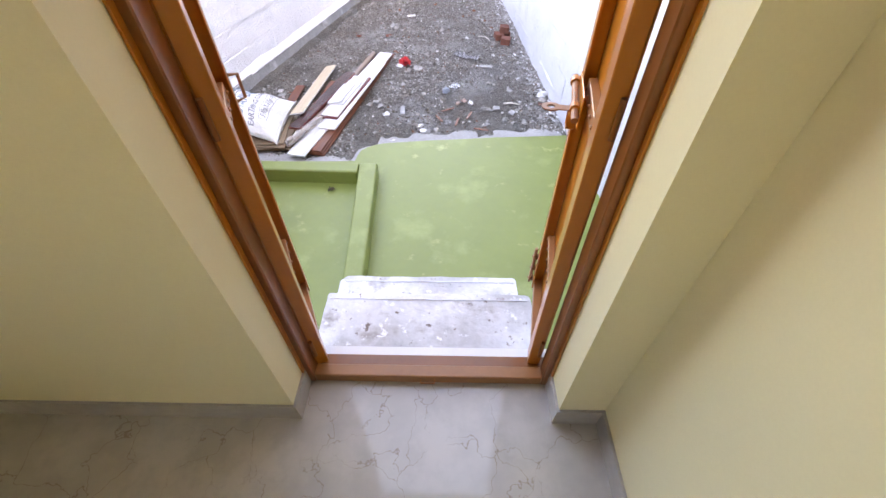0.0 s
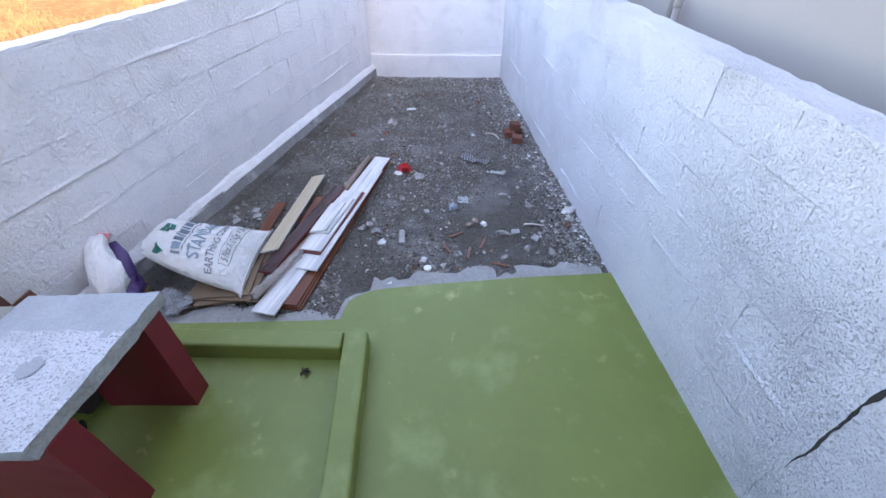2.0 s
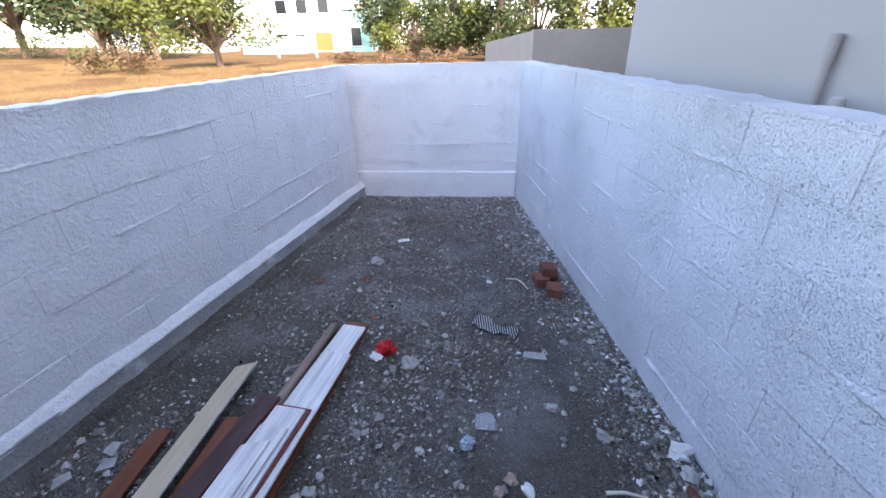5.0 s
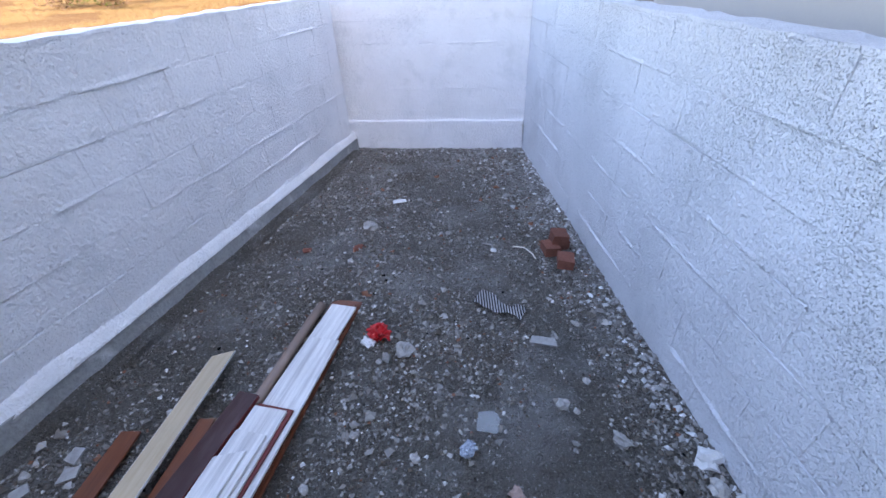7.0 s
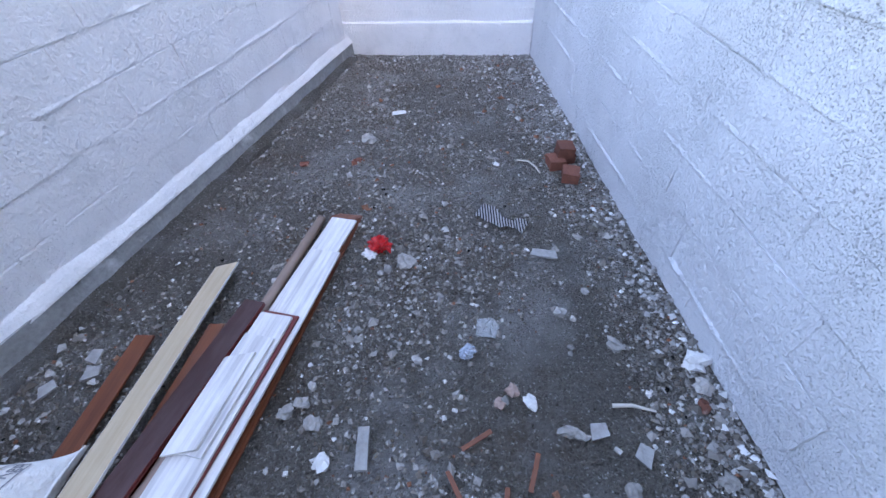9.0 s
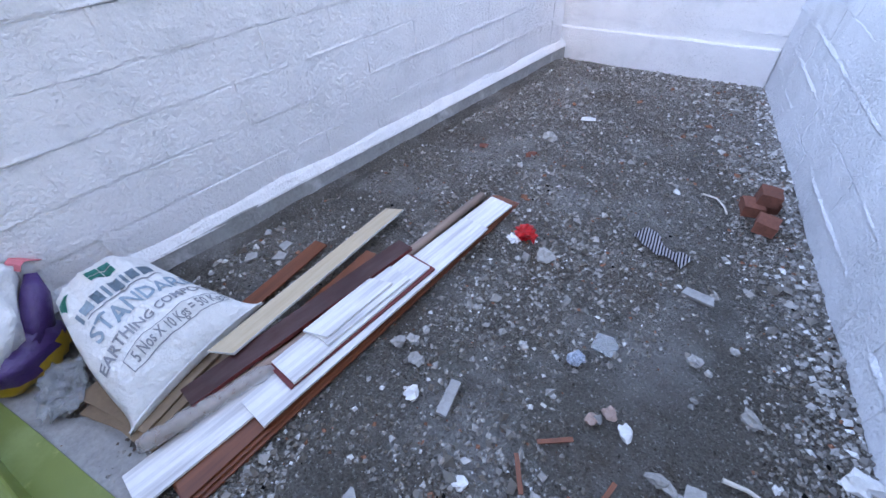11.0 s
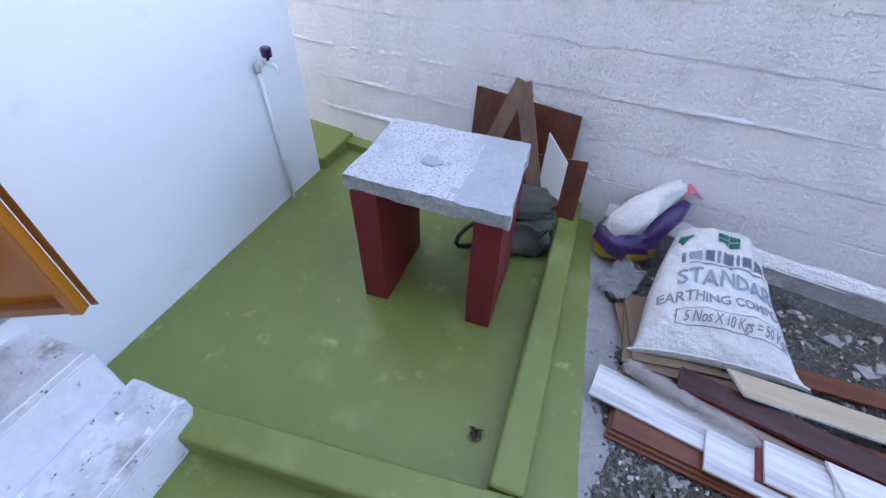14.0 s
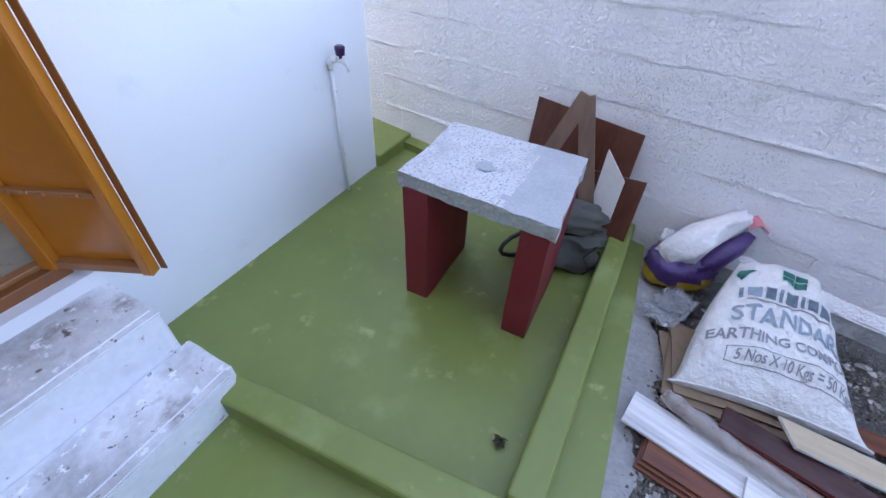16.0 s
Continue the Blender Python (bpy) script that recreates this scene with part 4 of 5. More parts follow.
def print_line(words, size, cx, cy, material, sx=1.0, bold=0.0):
    bm = text_mesh(words, size, bold)
    for p in bm.verts:
        p.co = Vector((p.co.x * sx + cx, p.co.y + cy, 0))
    on_sack(bm, "printed_line", material)


print_line("STANDARD", 0.094, 0.045, 0.238, M_INK, 0.86, 0.0016)
print_line("EARTHING COMPOUND", 0.056, 0.045, 0.163, M_INKD, 0.88, 0.0012)
print_line("5 Nos X 10 Kgs = 50 Kgs", 0.042, 0.05, 0.093, M_INKD, 0.86, 0.0006)
for x0, x1, y0, y1 in ((-0.165, 0.24, 0.130, 0.133), (-0.165, 0.24, 0.080, 0.083), (-0.165, -0.162, 0.083, 0.130), (0.237, 0.24, 0.083, 0.130)):
    on_sack(box(x0, x1, y0, y1, 0, 0.0001), "printed_rule", M_INKD)
# the maker's name as plain bars, its mark as four panes
xx = -0.15
for k, w in enumerate((0.012, 0.04, 0.034, 0.012, 0.04, 0.012, 0.036, 0.04)):
    on_sack(box(xx, xx + w, 0.345, 0.395, 0, 0.0001), "printed_bar", M_INK)
    xx += w + 0.011
on_sack(box(-0.13, 0.17, 0.328, 0.334, 0, 0.0001), "printed_rule", M_INKD)
for i in range(2):
    for j in range(2):
        on_sack(box(-0.03 + i * 0.046, 0.012 + i * 0.046, 0.432 + j * 0.028, 0.456 + j * 0.028, 0, 0.0001), "printed_pane", M_INKG)
on_sack(extrude_poly([(-0.15, 0.43), (-0.13, 0.46), (-0.105, 0.475), (-0.135, 0.48), (-0.15, 0.505), (-0.16, 0.475)], 0, 0.0001), "printed_star", M_INKG)

# cardboard under the sack
for k, (x, y, lx, ly, rz) in enumerate(((-1.40, 3.66, 0.40, 0.42, 4), (-1.38, 3.68, 0.42, 0.44, -5), (-1.40, 3.66, 0.36, 0.46, 9), (-1.41, 3.64, 0.38, 0.40, -2), (-1.43, 3.67, 0.34, 0.44, 6))):
    bm = grid_box(-lx / 2, lx / 2, -ly / 2, ly / 2, 0, 0.006, 0.07, 0.006, 6, k)
    ob = part("cardboard_sheet", bm, M_CARD)
    ob.matrix_world = pose(x, y, 0.012 + k * 0.0125, 0, 0, rz)
    tagged(ob, "flattened brown cardboard under the white sack", "cardboard", "cardboard under the sack")

# purple, yellow and white plastic bag
pb = thing("plastic_bag", pose(-1.94, 3.43, 0.012, 0, 0, 25), "stuffed purple and yellow plastic bag tied with pink ribbon", "bag")
bm = blob(0.12, 0.15, 0.095, 0.2, 2.0, 3.0, 0.2)
for f in bm.faces:
    c = f.calc_center_median()
    f.material_index = 1 if c.z < 0.085 + 0.02 * math.sin(c.y * 20) else 0
part("body", bm, [M_PURPLE, M_YPLAST], pb, soft=True)
bm = tube([(0.0, -0.08, 0.13), (0.0, -0.03, 0.19), (-0.01, 0.04, 0.25), (-0.02, 0.10, 0.30), (-0.02, 0.15, 0.345), (-0.02, 0.19, 0.375)], [0.05, 0.085, 0.08, 0.07, 0.05, 0.025], 26)
roughen(bm, 0.04, 17, 4)
roughen(bm, 0.012, 45, 2)
part("white_upper", bm, M_WPLAST, pb, "crinkled white film", soft=True)
bm = tube([(0.05, 0.02, 0.10), (0.05, 0.10, 0.18), (0.04, 0.17, 0.25), (0.02, 0.22, 0.31)], [0.06, 0.055, 0.045, 0.02], 14)
roughen(bm, 0.014, 16, 2)
part("purple_fold", bm, M_PURPLE, pb, soft=True)
bm = bmesh.new()
pts = [(-0.02, 0.19 + 0.018 * k, 0.365 + 0.02 * math.sin(k * 0.9)) for k in range(9)]
for k in range(8):
    a, c = Vector(pts[k]), Vector(pts[k + 1])
    q = [bm.verts.new(a), bm.verts.new(c), bm.verts.new(c + Vector((0.045, 0.006, -0.022))), bm.verts.new(a + Vector((0.045, 0.006, -0.022)))]
    bm.faces.new(q)
bmesh.ops.remove_doubles(bm, verts=bm.verts[:], dist=0.0001)
bmesh.ops.solidify(bm, geom=bm.faces[:], thickness=0.003)
part("ribbon", bm, M_PINK, pb, "pink tie ribbon")
bm = blob(0.07, 0.12, 0.03, 0.5, 3.5, 9)
roughen(bm, 0.02, 22, 1)
ob = part("plastic_film", bm, M_GLASS)
ob.matrix_world = pose(-1.70, 3.43, 0.01, 0, 0, 70)
tagged(ob, "crumpled clear plastic film on the ground", "plastic film")


# ---- planks and panels ----
def plank(name, a, b2, width, th, m, label, edge=None, roll=0.0, grooves=True, slant=0.0):
    """A panel from a to b2 (middle of each end, underside), width across."""
    a, b2 = Vector(a), Vector(b2)
    d = b2 - a
    ln = d.length
    w = width / 2
    prof = [(-w, 0.0), (w, 0.0), (w, th * 0.35), (w - 0.004, th * 0.4), (w - 0.004, th * 0.6), (w, th * 0.65), (w, th * 0.93), (w - 0.001, th), (-w + 0.001, th), (-w, th * 0.93), (-w, th * 0.65), (-w - 0.004, th * 0.6), (-w - 0.004, th * 0.4), (-w, th * 0.35)]
    bm = bmesh.new()
    rings = []
    for k in range(5):
        s = ln * k / 4
        rings.append([bm.verts.new((x, s + (slant * x / w if k in (0, 4) else 0), z + 0.002 * noise.noise(Vector((s * 3, ln, 0))))) for x, z in prof])
    n = len(prof)
    for r0, r1 in zip(rings, rings[1:]):
        for k in range(n):
            f = bm.faces.new((r0[k], r0[(k + 1) % n], r1[(k + 1) % n], r1[k]))
            f.material_index = 0 if k in (7, 0) else 1
    f = bm.faces.new(rings[0])
    f.material_index = 1
    f = bm.faces.new(rings[-1][::-1])
    f.material_index = 1
    bmesh.ops.recalc_face_normals(bm, faces=bm.faces[:])
    ob = part(name, bm, [m, edge or m])
    yaw = -math.degrees(math.atan2(d.x, d.y))
    pit = math.degrees(math.asin(d.z / ln))
    ob.matrix_world = pose(*a, 0, 0, yaw) @ pose(0, 0, 0, pit, roll, 0)
    return tagged(ob, label, "panel", "heap of panels")


L_W = "white wood-grain plastic ceiling panel lying on the heap"
L_B = "brown plastic ceiling panel under the white ones"
for k in range(3):
    plank("wall_panel", (-0.995 - 0.012 * k, 3.40 + 0.008 * k, 0.012 + 0.011 * k), (-0.668 - 0.012 * k, 5.30 - 0.02 * k, 0.010 + 0.011 * k), 0.135, 0.010, M_PVCB, L_B)
plank("wall_panel", (-1.118, 3.336, 0.046), (-0.682, 5.222, 0.044), 0.138, 0.011, M_PVCW, L_W, M_PVCEDGE)
plank("wall_panel", (-0.968, 3.685, 0.059), (-0.718, 4.966, 0.057), 0.142, 0.011, M_PVCW, L_W, M_PVCEDGE)
plank("wall_panel", (-0.985, 3.83, 0.072), (-0.818, 4.585, 0.070), 0.155, 0.010, M_REDEDGE, "dark red plastic panel between white panels", M_REDEDGE)
plank("wall_panel", (-0.975, 3.845, 0.083), (-0.832, 4.57, 0.081), 0.14, 0.011, M_PVCW, L_W, M_PVCEDGE)
plank("wall_panel", (-0.955, 4.02, 0.095), (-0.862, 4.46, 0.093), 0.125, 0.011, M_PVCW, L_W, M_PVCEDGE)
plank("wall_panel", (-0.965, 4.02, 0.107), (-0.90, 4.37, 0.105), 0.10, 0.011, M_PVCW, "short white wood-grain panel offcut on top of the heap", M_PVCEDGE, slant=0.02)
plank("dark_plank", (-1.185, 3.61, 0.10), (-0.943, 4.635, 0.085), 0.092, 0.018, M_DARKW, "dark stained plank with red edges on the heap", M_REDEDGE, grooves=False)
plank("beige_panel", (-1.208, 3.785, 0.13), (-1.185, 4.895, 0.045), 0.092, 0.011, M_BEIGE, "beige plastic panel lying across the heap", M_PVCEDGE, slant=0.02)
plank("brown_strip", (-1.40, 3.88, 0.03), (-1.392, 4.515, 0.02), 0.078, 0.010, M_PVCB, "short brown plastic panel beside the white sack")
for k, (xa, ya, xb, yb, m) in enumerate(((-1.14, 3.80, -1.09, 4.55, M_PVCB), (-1.12, 3.9, -1.06, 4.56, M_CARD), (-1.10, 3.85, -1.045, 4.48, M_PVCB), (-1.16, 3.82, -1.12, 4.5, M_PVCEDGE))):
    plank("thin_strip", (xa, ya, 0.075 - 0.012 * k), (xb, yb, 0.05 - 0.012 * k), 0.06, 0.005, m, "thin panel strip under the beige panel")
roll = thing("wrapped_tube", label="long grey-brown tube half wrapped in clear film", category="tube")
part("tube_body", tube([(-1.175, 3.47, 0.085), (-1.04, 3.95, 0.065), (-0.93, 4.6, 0.05), (-0.815, 5.25, 0.034)], 0.024, 14), mat("grey_brown_tube", (0.30, 0.21, 0.17), 0.5), roll, soft=True)
bm = tube([(-1.195 + 0.0155 * k, 3.43 + 0.042 * k, 0.09 - 0.0022 * k) for k in range(11)], [0.02, 0.034, 0.03, 0.036, 0.031, 0.035, 0.03, 0.034, 0.03, 0.032, 0.026], 16)
roughen(bm, 0.009, 26, 3)
part("film_wrap", bm, M_FILM, roll, "crinkled clear film", soft=True)


# ---- rubble and litter on the dirt ----
def stone(x, y, r, m=M_STONE, name="stone", label="loose angular stone on the dirt", seed=0, flat=0.6, group="stones in the yard"):
    bm = bmesh.new()
    bmesh.ops.create_icosphere(bm, subdivisions=1 if r < 0.026 else 2, radius=1.0)
    r *= 0.85
    rs = random.Random(seed + int(x * 1000) * 7 + int(y * 1000))
    sx, sy = rs.uniform(0.7, 1.2), rs.uniform(0.7, 1.2)
    for v in bm.verts:
        c = v.co
        k = 1 + 0.75 * noise.noise(c * 1.3 + Vector((rs.random() * 0.001 + x * 9, y * 9, seed))) + 0.3 * noise.noise(c * 3 + Vector((x, y, 0)))
        v.co = Vector((c.x * sx, c.y * sy, c.z * flat)) * r * k
    ob = part(name, bm, m)
    ob.matrix_world = pose(x, y, r * flat * 0.45, rs.uniform(-12, 12), rs.uniform(-12, 12), rs.uniform(0, 360))
    return tagged(ob, label, "stone", group)


for x, y, r in ((-0.54, 4.03, 0.034), (-0.25, 3.84, 0.03), (0.168, 4.235, 0.038), (0.17, 5.8, 0.026), (0.26, 5.02, 0.022), (0.30, 4.98, 0.018), (-0.45, 3.62, 0.025)):
    stone(x, y, r, M_CHALK, "white_stone", "white plaster chip lying on the dirt", 3, 0.5, "plaster chips")
for x, y, r in ((-0.42, 4.90, 0.032), (-0.33, 4.95, 0.042), (-0.45, 4.87, 0.025), (0.54, 4.47, 0.04), (0.35, 4.63, 0.032), (0.40, 4.60, 0.022), (0.36, 4.46, 0.022), (0.28, 4.13, 0.032), (0.32, 4.12, 0.026), (0.80, 4.29, 0.045), (-0.66, 4.23, 0.036), (-0.71, 4.20, 0.032), (-0.60, 4.16, 0.034), (-0.64, 4.30, 0.024), (-0.70, 6.13, 0.055), (0.40, 5.02, 0.03), (-0.25, 4.41, 0.028), (0.08, 4.24, 0.022), (0.48, 4.75, 0.022), (-0.16, 4.71, 0.03), (-0.75, 5.7, 0.028), (-0.3, 5.5, 0.022), (0.5, 6.2, 0.03), (0.35, 6.6, 0.03), (0.45, 7.1, 0.04), (0.42, 7.3, 0.05), (-0.02, 3.9, 0.03), (0.28, 3.86, 0.032), (0.45, 3.95, 0.03), (0.6, 3.9, 0.035), (-1.7, 4.35, 0.03), (-0.12, 3.78, 0.025), (0.75, 3.98, 0.035), (-0.28, 4.02, 0.02), (-0.5, 4.5, 0.02), (0.1, 6.5, 0.025), (-0.2, 6.3, 0.02), (-0.65, 6.95, 0.03)):
    stone(x, y, r)
rs = random.Random(11)
for k in range(90):
    x, y = rs.uniform(-1.2, 0.75), rs.uniform(3.75, 7.6)
    if x < -1.9 + 0.2 * (y - 3.4) + 0.25 or (-1.25 < x < -0.55 and 3.3 < y < 5.3):
        continue
    stone(x, y, rs.uniform(0.009, 0.02), seed=k, flat=0.55)


def pebbles(count, rmin, rmax, seed, region, power=2.5, m=M_PEBBLE):
    """Many small angular stones as one mesh; region gives a random place."""
    r = np.random.RandomState(seed)
    base = np.array([(1, 0, 0), (-1, 0, 0), (0, 1, 0), (0, -1, 0), (0, 0, 1), (0, 0, -1)], float)
    tri = [(0, 2, 4), (2, 1, 4), (1, 3, 4), (3, 0, 4), (2, 0, 5), (1, 2, 5), (3, 1, 5), (0, 3, 5)]
    verts, faces = [], []
    rr2 = random.Random(seed)
    for k in range(count):
        x, y = region(rr2)
        s = rmin + (rmax - rmin) * r.rand() ** power
        v = base * s * (0.6 + 0.8 * r.rand(6, 1)) * np.array([1, 1, 0.7])
        v += r.uniform(-0.3, 0.3, (6, 3)) * s
        a = r.rand() * 6.28
        c, sn = math.cos(a), math.sin(a)
        z = 0.012 * noise.noise(Vector((x * 2.2, y * 2.2, 3))) + 0.007 * noise.noise(Vector((x * 9, y * 9, 1)))
        o = len(verts)
        for p in v:
            verts.append((x + c * p[0] - sn * p[1], y + sn * p[0] + c * p[1], z + p[2] + s * 0.25))
        faces += [(o + i, o + j, o + l) for i, j, l in tri]
    me = bpy.data.meshes.new("gravel")
    me.from_pydata(verts, [], faces)
    me.materials.append(m)
    return new("gravel", me)


def in_yard(r):
    while True:
        x, y = r.uniform(-2.2, 1.0), 3.3 + 4.6 * r.random()
        if x < -2.05 + 0.2193 * (y - 3.41) or x > 0.93 - 0.066 * (y - 3.3):
            continue
        if y < 3.72 and x > -0.72:
            continue
        d = noise.noise(Vector((x * 1.3, y * 1.3, 8)))
        if r.random() < 0.45 + 0.8 * d + (0.45 if x > 0.6 - 0.066 * (y - 3.3) else 0):
            return x, y


def in_clumps(r):
    while True:
        x, y = in_yard(r)
        if noise.noise(Vector((x * 2.6, y * 2.6, 21))) > r.uniform(-0.1, 0.45):
            return x, y


def along_walls(r):
    y = 3.75 + 4.1 * r.random()
    if r.random() < 0.62:
        return 0.94 - 0.066 * (y - 3.3) - abs(r.gauss(0, 0.07)), y
    if r.random() < 0.4:
        return r.uniform(-1.0, 0.6), 7.75 - abs(r.gauss(0, 0.1))
    return -2.06 + 0.2193 * (y - 3.41) + abs(r.gauss(0, 0.06)), y


tagged(pebbles(60000, 0.0014, 0.012, 5, in_yard, 4.0), "grey gravel and crushed rubble over the dirt yard", "gravel", kind="stuff")
tagged(pebbles(1900, 0.005, 0.026, 9, in_clumps, 3.0), "broken stones and plaster crumbs scattered over the dirt", "rubble", kind="stuff")
tagged(pebbles(4200, 0.002, 0.018, 6, along_walls, 2.6, M_CRUMB), "lime-splashed crumbs gathered along the wall foot", "rubble", kind="stuff")
tagged(pebbles(9000, 0.0015, 0.006, 12, in_clumps, 2.0, M_CRUMB), "pale plaster crumbs trodden into the dirt", "rubble", kind="stuff")

for x, y, r in ((0.11, 4.28, 0.034), (0.06, 4.23, 0.034)):
    stone(x, y, r, M_PINKSTONE, "pink_stone", "pinkish weathered stone lying on the dirt", 2, 0.5, "pink stones")
stone(0.82, 4.39, 0.075, M_CHALK, "plaster_lump", "large white plaster lump beside the wall", 4, 0.45, "plaster chips")
# bricks by the right wall
for x, y, z, rz, rx in ((0.59, 5.62, 0.008, 78, 4), (0.53, 5.76, 0.008, 95, 0), (0.60, 5.83, 0.008, 100, 0), (0.585, 5.80, 0.066, 88, 4)):
    bm = grid_box(-0.055, 0.055, -0.048, 0.048, 0, 0.062, 0.03, 0.007, 14, x + z * 9)
    ob = part("brick", bm, M_BRICK)
    ob.matrix_world = pose(x, y, z, rx, 0, rz)
    tagged(ob, "broken red clay brick lying beside the wall", "brick", "bricks by the wall")
for x, y in ((-0.73, 5.86), (-1.07, 5.84), (0.78, 4.22)):
    stone(x, y, 0.04, M_BRICK, "brick_fragment", "red brick fragment crushed into the dirt", 5, 0.35, "brick fragments")

# striped cloth
bm = bmesh.new()
rows = []
for k in range(25):
    s = k / 24
    cx, cy = 0.03 + 0.24 * s, 5.32 - 0.16 * s + 0.02 * math.sin(s * 9)
    w = 0.035 + 0.012 * math.sin(s * 7)
    rows.append([bm.verts.new((cx + 0.6 * w * (j / 4 - 1), cy + w * (j / 4 - 1) * 1.2, 0.012 + 0.012 * abs(math.sin(j * 1.3 + s * 12)))) for j in range(9)])
for r0, r1 in zip(rows, rows[1:]):
    for j in range(8):
        bm.faces.new((r0[j], r0[j + 1], r1[j + 1], r1[j]))
bmesh.ops.solidify(bm, geom=bm.faces[:], thickness=0.003)
tagged(part("striped_cloth", bm, M_STRIPE, soft=True), "black and white striped rag lying on the dirt", "cloth")
# red rag, glass pane, card, twig, sticks
bm = blob(0.045, 0.045, 0.03, 0.6, 2.5, 4)
roughen(bm, 0.02, 30, 2)
ob = part("red_wrapper", bm, M_RED)
ob.matrix_world = pose(-0.47, 5.03, 0.004, 0, 0, 30)
tagged(ob, "crumpled red plastic wrapper on the dirt", "wrapper")
bm = blob(0.022, 0.034, 0.01, 0.5, 2.5, 8)
ob = part("white_wrapper", bm, M_WPLAST)
ob.matrix_world = pose(-0.52, 4.99, 0.004, 0, 0, 60)
tagged(ob, "white wrapper scrap beside the red one", "wrapper")


def flat_piece(name, pts, x, y, z, rz, th, m, label, cat):
    bm = extrude_poly(pts, 0, th)
    ob = part(name, bm, m)
    ob.matrix_world = pose(x, y, z, 2, -2, rz)
    return tagged(ob, label, cat)


flat_piece("plastic_sheet", [(-0.045, -0.035), (0.035, -0.05), (0.055, 0.01), (0.03, 0.05), (-0.035, 0.045)], 0.03, 4.55, 0.012, 0, 0.003, M_GLASS, "clear plastic sheet scrap on the dirt", "plastic sheet")
flat_piece("white_card", [(-0.055, -0.025), (0.055, -0.02), (0.05, 0.03), (-0.05, 0.028)], -0.515, 6.52, 0.014, 8, 0.003, M_CHALK, "small white card lying on the dirt", "card")
flat_piece("grey_shard", [(-0.06, -0.02), (0.07, -0.03), (0.06, 0.02), (-0.05, 0.025)], 0.33, 4.98, 0.012, -10, 0.012, M_CEMENT, "flat grey cement shard", "shard")
for x, y, rz in ((0.38, 4.13, 20), (0.51, 4.05, 70), (-1.53, 4.35, 30), (-1.56, 4.42, 100), (-1.66, 4.28, 60)):
    flat_piece("tile_shard", [(-0.035, -0.02), (0.03, -0.028), (0.04, 0.015), (-0.01, 0.03)], x, y, 0.010, rz, 0.009, M_CEMENT, "broken grey tile shard on the dirt", "shard")
tagged(part("twig", tube([(0.30, 5.83, 0.012), (0.37, 5.80, 0.02), (0.41, 5.74, 0.014), (0.424, 5.68, 0.012)], 0.005, 6), M_TWIG), "pale dry twig on the dirt", "twig")
tagged(part("white_stick", tube([(0.455, 4.22, 0.012), (0.52, 4.218, 0.018), (0.60, 4.20, 0.012)], [0.008, 0.007, 0.004], 7), M_TWIG), "short white stick on the dirt", "stick")
ob = part("wood_offcut", grid_box(-0.02, 0.02, -0.07, 0.07, 0, 0.018, 0.05, 0.003, 12, 1), M_CEMENT)
ob.matrix_world = pose(-0.41, 4.07, 0.008, 0, 0, 4)
tagged(ob, "weathered grey offcut lying on the dirt", "offcut")
bm = blob(0.03, 0.024, 0.02, 0.5, 3, 5)
ob = part("blue_wrapper", bm, M_BLUE)
ob.matrix_world = pose(-0.05, 4.43, 0.004, 0, 0, 40)
tagged(ob, "crumpled blue and white wrapper", "wrapper")
cap = thing("pipe_cap", pose(-0.22, 3.74, 0.014), "white plastic pipe cap on the dirt", "cap")
part("rim", tube([(0, 0, 0), (0, 0, 0.014)], 0.024, 18), M_PVC, cap)
for k, (x, y) in enumerate(((0.15, 4.0), (-0.1, 3.95), (0.24, 3.78), (-0.03, 4.1), (0.05, 3.9))):
    ob = part("wood_splinter", grid_box(-0.008, 0.008, -0.06, 0.06, 0, 0.006, 0.04, 0.003, 12, k), M_PVCB)
    ob.matrix_world = pose(x, y, 0.012, 0, 0, k * 47 - 20)
    tagged(ob, "reddish wood splinter on the dirt", "splinter", "wood splinters")
# dried leaves on the patio
bm = bmesh.new()
for k in range(9):
    a = k * 0.7
    c = Vector((0.012 * math.cos(a * 2), 0.012 * math.sin(a * 3), 0.006 + 0.001 * k))
    q = [bm.verts.new(c + Vector((0.022 * math.cos(a), 0.022 * math.sin(a), 0.004))), bm.verts.new(c + Vector((-0.006 * math.sin(a), 0.006 * math.cos(a), 0.009))), bm.verts.new(c - Vector((0.02 * math.cos(a), 0.02 * math.sin(a), 0))), bm.verts.new(c + Vector((0.006 * math.sin(a), -0.006 * math.cos(a), 0.002)))]
    bm.faces.new(q)
ob = part("dried_leaves", bm, M_LEAFDRY)
ob.matrix_world = pose(-0.79, 2.975, 0.023)
tagged(ob, "small clump of dried leaves on the green floor", "leaves")

# ---- neighbour's house and wall ----
nb = thing("neighbour_house", label="grey-white plastered neighbouring house with bare side wall", category="house", kind="structure")
bm = box(1.54, 8.0, -9.0, 7.38, -0.2, 1.74)
box(1.54, 8.0, -9.0, 4.86, 1.74, 2.5, bm=bm)
box(1.54, 8.0, 5.29, 7.38, 1.74, 2.5, bm=bm)
box(1.66, 8.0, 4.86, 5.29, 1.74, 2.5, bm=bm)
box(1.54, 8.0, -9.0, 7.38, 2.5, 7.0, bm=bm)
part("wall", bm, M_NEIGH, nb)
wn2 = part("window", box(1.57, 1.61, 4.87, 5.28, 1.75, 2.49), M_DARKWIN, nb)
